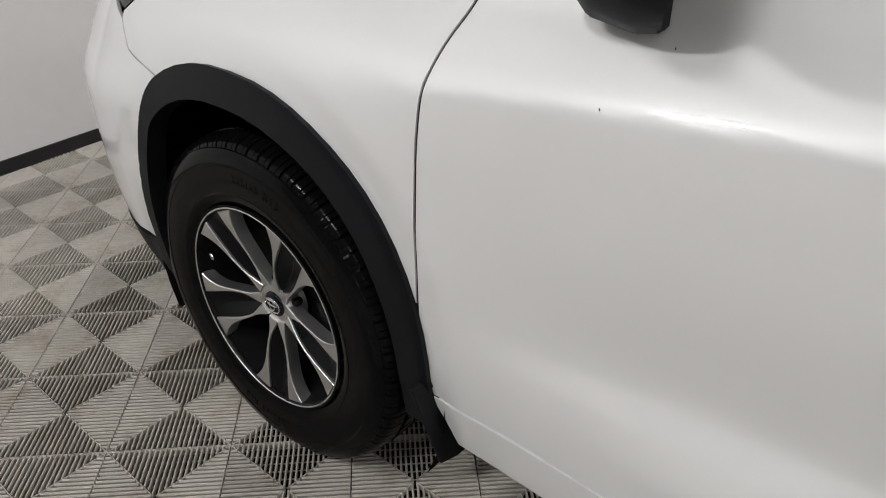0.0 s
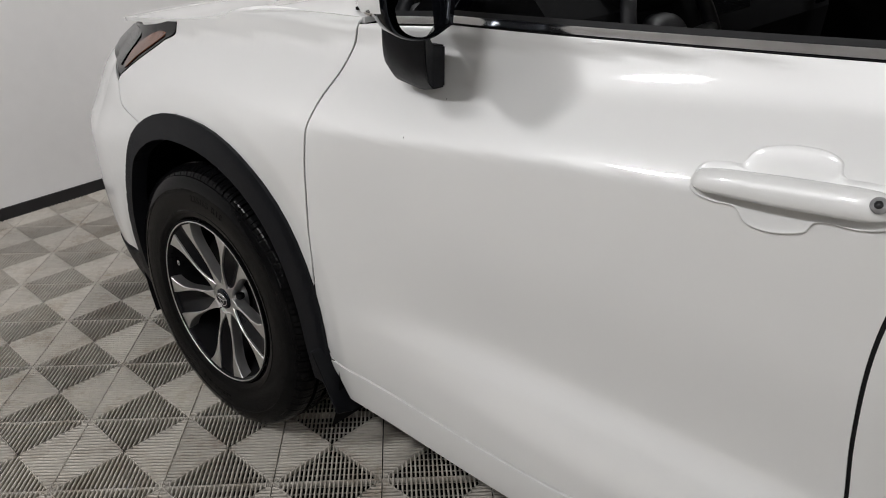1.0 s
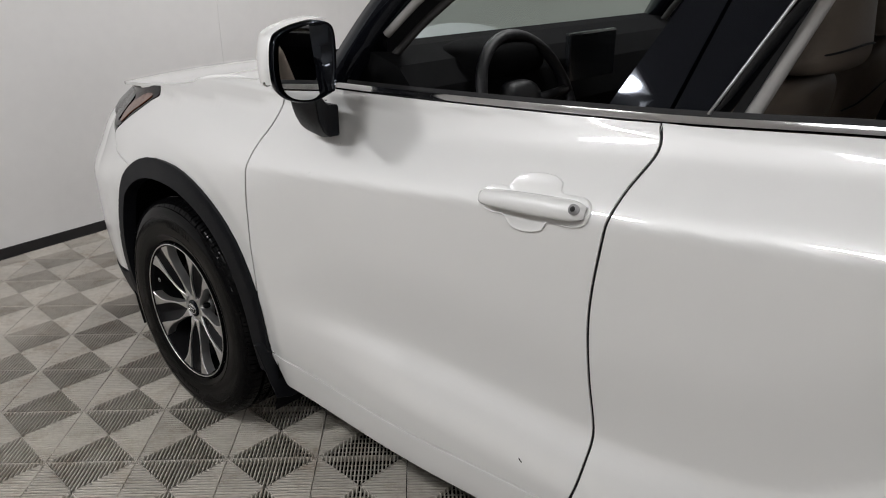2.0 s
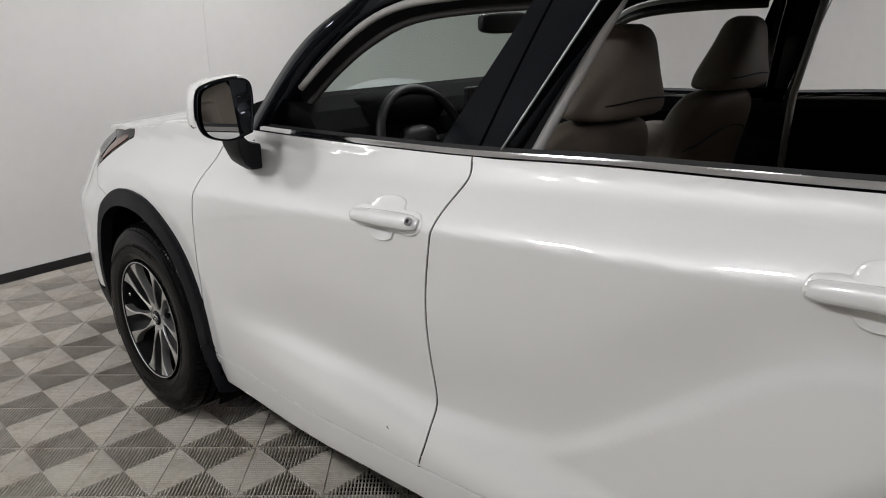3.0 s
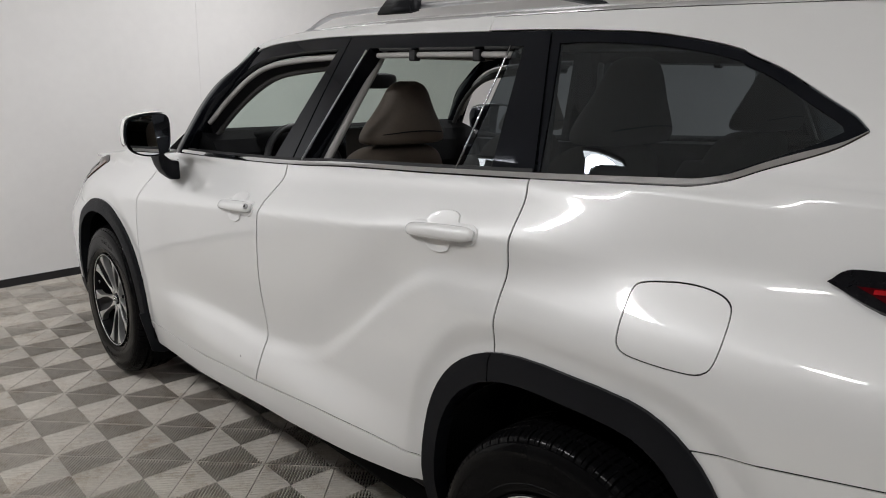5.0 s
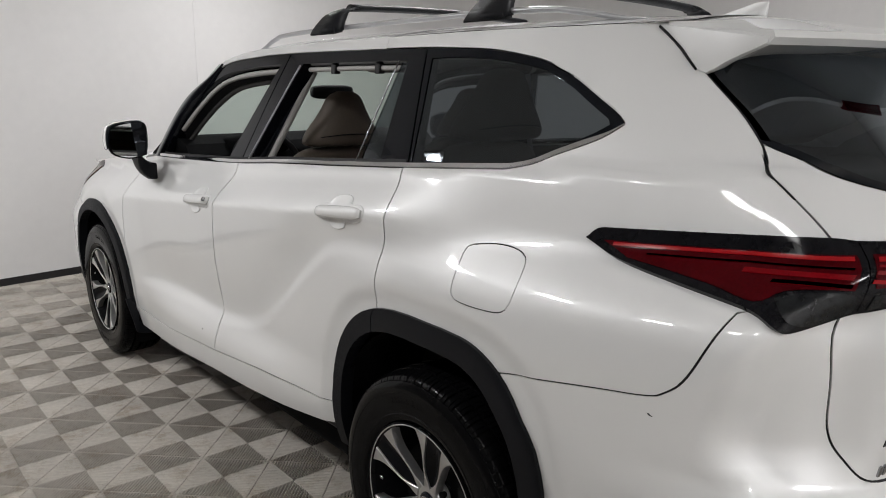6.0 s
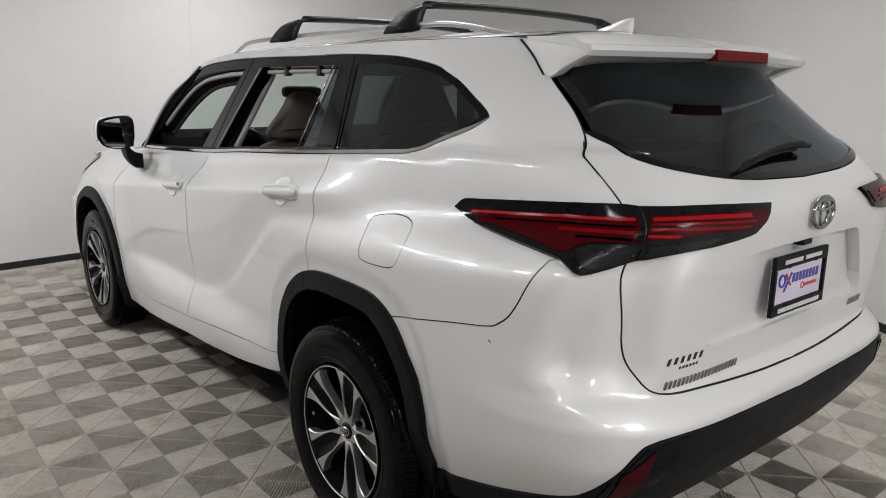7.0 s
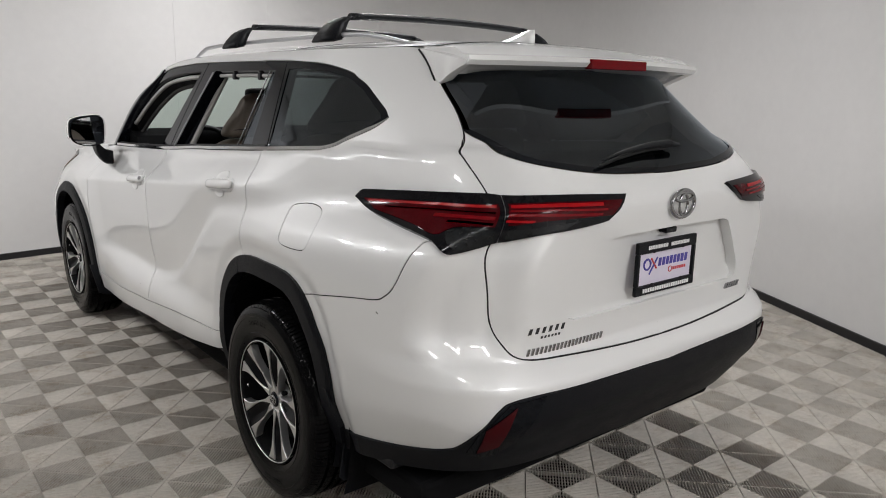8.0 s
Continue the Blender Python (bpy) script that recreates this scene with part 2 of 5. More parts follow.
def half_width(y, z):
    """Half the body's width at (y, z)."""
    h = z - (1.05 - 0.095 * max(y, -1.3) - 0.05 * min(0.0, y + 1.3))
    over = z - belt(y)
    r, f = smooth(-0.75, -1.5, y), smooth(0.75, 1.3, y)
    r += (smooth(-1.0, -1.65, y) - r) * smooth(-0.12, -0.02, h)
    low = curve(DOOR, h) * (1 - r - f) + curve(REAR, h) * r + curve(FORE, h) * f
    fall = z - curve(SWOOSH, y)
    low += (0.012 * smooth(0.0, -0.32, fall) + 0.009 * smooth(0.006, -0.055, fall) - 0.015 * smooth(0.24, 0.0, fall)) * smooth(-1.3, -0.8, y) * smooth(1.05, 0.45, y)
    low += 0.034 * smooth(0.64, 0.47, z) * smooth(1.0, 0.25, y) * smooth(-1.15, -0.55, y)  # the doors swell towards the sill
    low -= arch_lip(y, z)
    low -= (0.012 + 0.09 * smooth(-0.15, 0.0, h)) * max(0.0, abs(y) - 1.3) ** 2
    if over > -0.02:
        glass = 0.806 - (0.42 + 0.12 * smooth(-1.3, -1.8, y)) * over - 0.05 * over * over - 0.11 * max(0.0, abs(y + 0.3) - 0.8) ** 2
        u = smooth(-0.02, 0.012, over)
        low = low * (1 - u) + glass * u
    return low


def even(u, p, q):
    """Spreads the steps evenly round a corner."""
    return u ** p / (u ** p + (1 - u) ** q)


def turn_rear(s):
    return even(max(0.0, min(1.0, (Y0 - s) / 1.6)), MR / 2, NR / 2) * math.pi / 2


def turn_front(s):
    return even(max(0.0, min(1.0, (s - Y1) / 1.6)), MF / 2, NF / 2) * math.pi / 2


def body(s, z, out=0.0):
    """The left half of the body's skin; s is y along the side, runs on round the rear corner to -3.2 and round the front to 3.3."""
    if s < Y0:
        a = turn_rear(s)
        edge = curve(SCOOP, z)
        dent = 0.055 * smooth(edge, edge - 0.13, s) * smooth(-2.52, -2.37, s) * smooth(0.73, 0.87, z) * smooth(1.2, 1.08, z)
        y = Y0 - (curve(TAIL, z) + Y0) * math.sin(a) ** (2 / MR)
        x = -half_width(max(y, -2.2), z) * max(0.0, math.cos(a)) ** (2 / NR)
        x, y = x + 0.7 * dent, y + 0.7 * dent
    elif s > Y1:
        a = turn_front(s)
        y = Y1 + (curve(NOSE, z) - Y1) * math.sin(a) ** (2 / MF)
        x = -half_width(min(y, 2.0), z) * max(0.0, math.cos(a)) ** (2 / NF)
    else:
        y, x = s, -half_width(s, z)
    return Vector((x, y, z))


def body_normal(s, z):
    e = 0.004
    du = body(s + e, z) - body(s - e, z)
    dv = body(s, z + e) - body(s, z - e)
    n = du.cross(dv)
    if n.length < 1e-9:
        n = Vector((0, -1 if s < 0 else 1, 0))
    n.normalize()
    p = body(s, z)
    away = n.x * p.x + n.y * (p.y - max(-1.2, min(1.2, p.y)))
    return n if away > 0 else -n


def s_of_x(x, z):
    """s on the rear at a given distance x from the middle."""
    lo, hi = -3.2, Y0
    for _ in range(40):
        mid = (lo + hi) / 2
        if abs(body(mid, z).x) > abs(x):
            hi = mid
        else:
            lo = mid
    return (lo + hi) / 2


# ---- mesh helpers ----
def link(name, me, mat, parent=None, label="", smooth_faces=False):
    me.materials.append(mat)
    if smooth_faces:
        me.shade_smooth()
    ob = new(name, me)
    if parent:
        ob.parent = parent
    if label:
        ob["label"] = label
    return ob


def part(name, bm, mat, parent, label="", smooth_faces=False):
    """One bmesh as one object under a thing or a part."""
    me = bpy.data.meshes.new(name)
    bm.normal_update()
    bm.to_mesh(me)
    bm.free()
    return link(name, me, mat, parent, label, smooth_faces)


def thing(name, at=(0, 0, 0), **tags):
    ob = new(name)
    ob.location = at
    ob.empty_display_size = 0.1
    return tagged(ob, **tags)


def flow(points, n=6):
    """A smooth line through points."""
    pts = [Vector(p) for p in points]
    out = []
    for i in range(len(pts) - 1):
        a, b = pts[i], pts[i + 1]
        z = pts[i - 1] if i else 2 * a - b
        c = pts[i + 2] if i + 2 < len(pts) else 2 * b - a
        for k in range(n):
            u = k / n
            out.append(0.5 * ((2 * a) + (b - z) * u + (2 * z - 5 * a + 4 * b - c) * u * u + (3 * a - z - 3 * b + c) * u ** 3))
    out.append(pts[-1])
    return [tuple(p) for p in out]


def cut(poly, axis, value, keep_more):
    out = []
    for i, p in enumerate(poly):
        q = poly[i - 1]
        dp, dq = p[axis] - value, q[axis] - value
        if not keep_more:
            dp, dq = -dp, -dq
        if (dp >= 0) != (dq >= 0):
            u = dq / (dq - dp)
            hit = [q[0] + u * (p[0] - q[0]), q[1] + u * (p[1] - q[1])]
            hit[axis] = value
            out.append(tuple(hit))
        if dp >= 0:
            out.append(tuple(p))
    return out


def inset(poly, d):
    """Each corner moved inwards by d."""
    area = sum(a[0] * b[1] - b[0] * a[1] for a, b in zip(poly, poly[1:] + poly[:1]))
    side = 1 if area > 0 else -1
    poly = [p for i, p in enumerate(poly) if (Vector(p) - Vector(poly[i - 1])).length > 1e-6]
    out = []
    for i, p in enumerate(poly):
        a, b = Vector(poly[i - 1]), Vector(poly[(i + 1) % len(poly)])
        p = Vector(p)
        e, f = p - a, b - p
        if e.length < 1e-7 or f.length < 1e-7:
            continue
        m = Vector((-e.y, e.x)).normalized() + Vector((-f.y, f.x)).normalized()
        if m.length < 0.2:
            m = Vector((-e.y, e.x))
        m.normalize()
        q = p + m * d * side
        if p.x < -3.19 or p.x > 3.29:
            q.x = p.x  # the middle line of the car stays closed
        out.append(tuple(q))
    return out


def slabs(loops, cell):
    """Upright slices of the area between outlines (a hole is an outline too), each a convex piece."""
    edges = [(a, b) for loop in loops for a, b in zip(loop, loop[1:] + loop[:1]) if abs(a[0] - b[0]) > 1e-7]
    xs = sorted({round(p[0], 5) for loop in loops for p in loop})
    lo, hi = xs[0], xs[-1]
    xs = sorted(set(xs) | {round(i * cell, 5) for i in range(math.ceil(lo / cell), math.floor(hi / cell) + 1)})
    keep = [xs[0]]
    for x in xs[1:]:
        if x - keep[-1] > 3e-5:
            keep.append(x)
    for x0, x1 in zip(keep, keep[1:]):
        m = (x0 + x1) / 2
        hits = []
        for a, b in edges:
            if (a[0] < m) != (b[0] < m):
                k = (b[1] - a[1]) / (b[0] - a[0])
                hits.append((a[1] + k * (m - a[0]), a[1] + k * (x0 - a[0]), a[1] + k * (x1 - a[0])))
        hits.sort()
        for g, h in zip(hits[::2], hits[1::2]):
            yield [(x0, g[1]), (x1, g[2]), (x1, h[2]), (x0, h[1])]


def skin(fn, nfn, poly, cell, out=0.0, rim=0.015, sign=1, middle=None, lift=None):
    """Vertices, faces and corner normals of the stretch of the surface fn inside an outline, with a rim folded inwards."""
    verts, keys, faces = [], {}, []
    info = []

    def vert(p):
        k = (round(p[0], 5), round(p[1], 5))
        if k not in keys:
            keys[k] = len(verts)
            n = nfn(*p)
            o = out + (lift(*p) if lift else 0.0)
            verts.append(fn(*p) + n * o)
            info.append((n, k))
        return keys[k]

    if isinstance(poly[0], list):
        for quad in slabs(poly, cell):
            c0, c1 = min(p[1] for p in quad), max(p[1] for p in quad)
            for j in range(math.floor(c0 / cell), math.floor(c1 / cell) + 1):
                ids = []
                for p in cut(cut(quad, 1, j * cell, True), 1, (j + 1) * cell, False):
                    v = vert(p)
                    if v not in ids:
                        ids.append(v)
                if len(ids) > 2:
                    faces.append(ids)
    for poly in [] if isinstance(poly[0], list) else [poly]:
      a1 = max(p[0] for p in poly)
      i = math.floor(min(p[0] for p in poly) / cell)
      while i * cell < a1:
        strip = cut(cut(poly, 0, i * cell, True), 0, (i + 1) * cell, False)
        if len(strip) > 2:
            c0, c1 = min(p[1] for p in strip), max(p[1] for p in strip)
            j = math.floor(c0 / cell)
            while j * cell < c1:
                got = cut(cut(strip, 1, j * cell, True), 1, (j + 1) * cell, False)
                ids = []
                for p in got:
                    v = vert(p)
                    if not ids or ids[-1] != v:
                        ids.append(v)
                while len(ids) > 1 and ids[0] == ids[-1]:
                    ids.pop()
                stack = []
                for v in ids:  # a cell may hold several pieces that touch in a point
                    if v in stack:
                        k = stack.index(v)
                        if len(stack) - k > 2:
                            faces.append(stack[k:])
                        del stack[k + 1:]
                    else:
                        stack.append(v)
                if len(stack) > 2:
                    faces.append(stack)
                j += 1
        i += 1
    edges = {}
    for f in faces:
        for a, b in zip(f, f[1:] + f[:1]):
            edges.setdefault((min(a, b), max(a, b)), []).append((a, b))
    # the outline is turned so that faces look outwards
    f = faces[len(faces) // 2]
    n = (verts[f[1]] - verts[f[0]]).cross(verts[f[2]] - verts[f[0]])
    flip = n.dot(info[f[0]][0]) < 0
    loops = [[info[v][0] for v in f] for f in faces]
    if rim:
        for (a, b), uses in edges.items():
            if len(uses) == 1:
                if middle is not None and abs(info[a][1][0] - middle) < 2e-3 and abs(info[b][1][0] - middle) < 2e-3:
                    continue
                a, b = uses[0]
                k = len(verts)
                verts.extend([verts[b].copy(), verts[a].copy(), verts[a] - info[a][0] * rim, verts[b] - info[b][0] * rim])
                quad = [k, k + 1, k + 2, k + 3]
                nn = (verts[k + 1] - verts[k]).cross(verts[k + 2] - verts[k]).normalized()
                faces.append(quad)
                loops.append([(-nn if flip else nn)] * 4)
    if sign < 0:
        verts = [Vector((-v.x, v.y, v.z)) for v in verts]
        loops = [[Vector((-n.x, n.y, n.z)) for n in l] for l in loops]
        flip = not flip
    if flip:
        faces = [f[::-1] for f in faces]
        loops = [l[::-1] for l in loops]
    return verts, faces, loops


def panel(name, poly, mat, parent, sides="L", label="", cell=0.024, out=0.0, rim=0.015, gap=0.0, fn=body, nfn=body_normal, middle=-3.2, lift=None):
    """A piece of the car's skin. sides: L, R, or B for both halves in one mesh."""
    if gap:
        poly = [inset(q, gap) for q in poly] if isinstance(poly[0], list) else inset(poly, gap)
    verts, faces, loops = [], [], []
    for sign in ((1, -1) if sides == "B" else (1,) if sides == "L" else (-1,)):
        v, f, l = skin(fn, nfn, poly, cell, out, rim, sign, middle if sides == "B" else None, lift)
        faces += [[i + len(verts) for i in ids] for ids in f]
        verts += v
        loops += l
    me = bpy.data.meshes.new(name)
    me.from_pydata(verts, [], faces)
    me.shade_smooth()
    me.normals_split_custom_set([tuple(n) for l in loops for n in l])
    return link(name, me, mat, parent, label)


def box_bm(x0, x1, y0, y1, z0, z1, bevel=0.0, segments=2):
    bm = bmesh.new()
    bmesh.ops.create_cube(bm, size=1.0, matrix=Matrix.Translation(((x0 + x1) / 2, (y0 + y1) / 2, (z0 + z1) / 2)) @ Matrix.Diagonal((x1 - x0, y1 - y0, z1 - z0, 1)))
    if bevel:
        bmesh.ops.bevel(bm, geom=bm.edges[:], offset=bevel, segments=segments, affect="EDGES", profile=0.5)
    return bm


def loft_bm(rings, closed=True, cap=True):
    """A skin over rings of equal length."""
    bm = bmesh.new()
    vs = [[bm.verts.new(p) for p in ring] for ring in rings]
    n = len(rings[0])
    for a, b in zip(vs, vs[1:]):
        for i in range(n if closed else n - 1):
            j = (i + 1) % n
            bm.faces.new((a[i], a[j], b[j], b[i]))
    if cap and closed:
        bm.faces.new(vs[0][::-1])
        bm.faces.new(vs[-1])
    bmesh.ops.recalc_face_normals(bm, faces=bm.faces)
    return bm


def tube_bm(points, radius, around=10, squash=1.0):
    """A round bar along points; radius may be a list."""
    pts = [Vector(p) for p in points]
    rings = []
    up = Vector((0, 0, 1))
    for i, p in enumerate(pts):
        d = (pts[min(i + 1, len(pts) - 1)] - pts[max(i - 1, 0)]).normalized()
        a = d.cross(up)
        a = a.normalized() if a.length > 1e-3 else Vector((1, 0, 0))
        b = a.cross(d)
        r = radius[i] if isinstance(radius, (list, tuple)) else radius
        rings.append([p + r * (math.cos(k * 2 * math.pi / around) * a + squash * math.sin(k * 2 * math.pi / around) * b) for k in range(around)])
    return loft_bm(rings)


def egg_bm(cx, cy, cz, rx, ry, rz, p=2.6, taper=0.0, lean=0.0, nu=28, nv=16):
    """A cushion shape: a rounded block; taper narrows its top, lean tips it back."""
    def pw(v, e):
        return math.copysign(abs(v) ** e, v)
    rings = []
    for j in range(1, nv):
        b = -math.pi / 2 + math.pi * j / nv
        ring = []
        for i in range(nu):
            a = 2 * math.pi * i / nu
            z = pw(math.sin(b), 2 / p)
            k = 1 - taper * (z + 1) / 2
            x = rx * k * pw(math.cos(b), 2 / p) * pw(math.cos(a), 2 / p)
            y = ry * pw(math.cos(b), 2 / p) * pw(math.sin(a), 2 / p)
            ring.append((cx + x, cy + y - lean * z * rz, cz + rz * z))
        rings.append(ring)
    return loft_bm(rings)


def extrude_bm(outline, axis_point):
    """A prism: outline of 3D points pushed along a vector."""
    bm = bmesh.new()
    d = Vector(axis_point)
    a = [bm.verts.new(p) for p in outline]
    b = [bm.verts.new(Vector(p) + d) for p in outline]
    bm.faces.new(a)
    bm.faces.new(b[::-1])
    for i in range(len(a)):
        j = (i + 1) % len(a)
        bm.faces.new((a[i], b[i], b[j], a[j]))
    bmesh.ops.recalc_face_normals(bm, faces=bm.faces)
    return bm


# ---- the booth: walls, base strip, ceiling and its lit panels ----
def wall_line():
    """The booth's outline from above, anticlockwise from the front left corner; the far right corner is rounded."""
    right = lambda y: 3.22 + 0.51 * (y + 1.26)
    pts = [(-3.9, 3.13), (-3.9, -7.6), (0.2, -7.6), (right(-4.6), -4.6), (right(1.2), 1.2)]
    a, c, b = Vector((right(1.2), 1.2)), Vector((right(3.9) - 0.1, 4.0)), Vector((1.6, 3.67))
    for i in range(1, 13):
        u = i / 12
        pts.append(tuple((1 - u) ** 2 * a + 2 * u * (1 - u) * c + u * u * b))
    return pts


def wall_piece(name, pts, z0, z1, thick, mat, lab):
    """A wall along a line; its inner face lies on the line."""
    rings = []
    for i, p in enumerate(pts):
        a, b = Vector(pts[max(i - 1, 0)]), Vector(pts[min(i + 1, len(pts) - 1)])
        d = (b - a).normalized()
        n = Vector((d.y, -d.x))
        p = Vector(p)
        q = p + n * thick
        rings.append([(p.x, p.y, z0), (p.x, p.y, z1), (q.x, q.y, z1), (q.x, q.y, z0)])
    ob = part(name, loft_bm(rings), mat, None, "", True)
    ob.data.set_sharp_from_angle(angle=radians(30))
    return tagged(ob, lab, "wall", kind="structure")


OUT = wall_line()
# unseen left wall, kept dark so little light bounces onto the car's flank
wall_piece("wall_left", OUT[0:2], -0.05, CEILING + 0.1, 0.12, DIM_WALL, "unseen plain wall on the left, charcoal to cut fill light")
wall_piece("wall_back", OUT[1:3], -0.05, CEILING + 0.1, 0.12, WALL, "plain white painted booth wall")
wall_piece("wall_corner", OUT[2:4], -0.05, CEILING + 0.1, 0.12, WALL, "plain white painted booth wall")
wall_piece("wall_right", OUT[3:], -0.05, CEILING + 0.1, 0.12, WALL, "plain white booth wall with a rounded corner")
wall_piece("wall_front", [OUT[-1], (0.5702, 3.557)], -0.05, CEILING + 0.1, 0.12, WALL, "plain white painted wall panel")
wall_piece("wall_front_left", [(0.569, 3.557), OUT[0]], -0.05, CEILING + 0.1, 0.12, WALL, "plain white painted wall panel ahead of the car")


def shifted(pts, d):
    out = []
    for i, p in enumerate(pts):
        a, b = Vector(pts[max(i - 1, 0)]), Vector(pts[min(i + 1, len(pts) - 1)])
        t = (b - a).normalized()
        out.append(tuple(Vector(p) - Vector((t.y, -t.x)) * d))
    return out


for n, seg in enumerate((OUT[0:2], OUT[1:3], OUT[2:4], OUT[3:] + [OUT[0]])):
    ob = wall_piece("baseboard", shifted(seg, 0.018), -0.02, 0.055, 0.016, SKIRT, "black rubber base strip along the wall")
    tagged(ob, category="baseboard")

bm = bmesh.new()
for z in (CEILING, CEILING + 0.1):
    bm.faces.new([bm.verts.new((x, y, z)) for x, y in OUT])
ob = part("ceiling", bm, CEIL, None)
tagged(ob, "plain pale ceiling of the booth", "ceiling", kind="structure")


def ceiling_lamp(x, y, share, w, d):
    lamp = thing("ceiling_light", (x, y, CEILING), label="unseen flat white ceiling light panel, lit", category="ceiling light", group="ceiling lights")
    part("frame", box_bm(-w / 2 - 0.02, w / 2 + 0.02, -d / 2 - 0.02, d / 2 + 0.02, -0.03, -0.004, 0.006), SILVER, lamp)
    part("diffuser", box_bm(-w / 2, w / 2, -d / 2, d / 2, -0.036, -0.028, 0.003), GLOW if w < 1 else FILL_GLOW, lamp, "glowing white diffuser")
    li = bpy.data.lights.new("ceiling_light_glow", "AREA")
    li.shape, li.size, li.size_y, li.energy, li.color = "ELLIPSE" if w < 1 else "RECTANGLE", w, d, LAMP_POWER * share, (0.99, 0.985, 1.0)
    lo = new("ceiling_light_glow", li)
    lo.location = (0, 0, -0.045)
    lo.parent = lamp


for row in LAMPS:
    ceiling_lamp(*row)

bm = bmesh.new()
bm.faces.new([bm.verts.new((x, y, -0.017)) for x, y in OUT])
floor = part("floor", bm, SUBFLOOR, None)
tagged(floor, "floor of interlocking grey ribbed plastic tiles", "floor", kind="structure")


# ---- the car: white mid-size SUV, nose towards +y ----
car = thing("car", label="pearl white SUV with black cladding and open front windows", category="car")
HUB = 0.378
AXLE_F, AXLE_R = 1.425, -1.425


def arch(cy, fore, aft, top, a0=-12, a1=192, n=30):
    """A wheel arch's outline, from ahead of the wheel over its top to behind it."""
    out = []
    for k in range(n + 1):
        a = radians(a0 + (a1 - a0) * k / n)
        c, s = math.cos(a), math.sin(a)
        p = 2.3 if cy > 0 else 2.8 if c > 0 else 3.4
        y = (fore if c > 0 else aft) * math.copysign(abs(c) ** (2 / p), c)
        out.append((cy + y, HUB + (top if s > 0 else 0.5) * math.copysign(abs(s) ** (2 / p), s)))
    return out


OUT_F, OUT_R = (0.452, 0.443, 0.510), (0.482, 0.452, 0.540)
SEAM_A = flow([(0.935, 1.150), (0.955, 1.06), (0.975, 1.0), (0.99, 0.9), (1.0, 0.72), (1.003, 0.53), (0.99, 0.43), (0.972, 0.38)])
SEAM_B = flow([(-0.129, 1.214), (-0.141, 1.171), (-0.113, 1.098), (-0.095, 1.0), (-0.081, 0.88), (-0.087, 0.74), (-0.101, 0.615), (-0.094, 0.52), (-0.072, 0.445)])
SEAM_C = flow([(-1.205, 1.292), (-1.222, 1.24), (-1.223, 1.17), (-1.225, 1.10), (-1.217, 1.02), (-1.211, 0.96), (-1.21, 0.885)])
SILL = flow([(0.99, 0.380), (0.5, 0.403), (0.1, 0.434), (-0.09, 0.447), (-0.6, 0.498), (-0.95, 0.508)])
BELT = flow([(0.80, 1.170), (0.32, 1.190), (-0.129, 1.214), (-0.46, 1.241), (-0.785, 1.262), (-0.983, 1.276), (-1.205, 1.292), (-1.40, 1.307), (-1.585, 1.321)])
BELT_UP = flow([(-1.585, 1.321), (-1.675, 1.336), (-1.755, 1.362), (-1.875, 1.402), (-1.945, 1.438)])
TOP = flow([(0.80, 1.172), (0.66, 1.393), (0.53, 1.498), (0.345, 1.597), (0.05, 1.625), (-0.245, 1.633), (-0.70, 1.632), (-1.10, 1.628), (-1.26, 1.622),
            (-1.40, 1.614), (-1.54, 1.592), (-1.62, 1.572), (-1.775, 1.538), (-1.91, 1.475), (-1.945, 1.443)])


def roof_edge(y):
    return curve([(-2.25, 1.668), (-1.9, 1.668), (-1.3, 1.668), (-0.3, 1.664), (0.1, 1.650), (0.34, 1.618), (0.5, 1.555)], y)


def split_at(line, y, before):
    """The part of a line of falling y that lies before or after y."""
    for k, (a, b) in enumerate(zip(line, line[1:])):
        if a[0] >= y >= b[0]:
            u = (a[0] - y) / (a[0] - b[0])
            mid = (y, a[1] + u * (b[1] - a[1]))
            return line[: k + 1] + [mid] if before else [mid] + line[k + 1:]
    return line


fore_arch = arch(AXLE_F, OUT_F[0] - 0.025, OUT_F[1] - 0.025, OUT_F[2] - 0.025)
rear_arch = arch(AXLE_R, OUT_R[0] - 0.025, OUT_R[1] - 0.025, OUT_R[2] - 0.025)

# rear door: its lower rear corner is cut by the arch
cutpoint = [p for p in rear_arch if p[0] > -1.21 and p[1] > 0.50]
REAR_DOOR = split_at(split_at(BELT, -0.129, False), -1.205, True) + SEAM_C + cutpoint[::-1] + split_at(SILL, -0.072, False)[::-1] + SEAM_B[::-1]
FRONT_DOOR = split_at(BELT, -0.129, True) + SEAM_B + split_at(SILL, -0.072, True)[::-1] + SEAM_A[::-1]

FUEL = flow([(-1.535, 1.112), (-1.548, 1.132), (-1.613, 1.145), (-1.69, 1.148), (-1.745, 1.138), (-1.766, 1.112), (-1.770, 1.046), (-1.75, 1.014), (-1.693, 1.004),
             (-1.58, 1.003), (-1.546, 1.016), (-1.538, 1.049), (-1.535, 1.112)], 4)[:-1]
GATE_SEAM = flow([(-2.138, 1.668), (-2.148, 1.615), (-2.177, 1.546), (-2.208, 1.473), (-2.214, 1.41), (-2.205, 1.372), (-2.225, 1.339), (-2.262, 1.25)])
GATE_LOW = flow([(-2.262, 1.25), (-2.32, 1.15), (-2.335, 1.114), (-2.373, 0.994), (-2.393, 0.888), (-2.433, 0.829), (-2.508, 0.779), (-2.673, 0.765), (-2.95, 0.753), (-3.2, 0.750)])
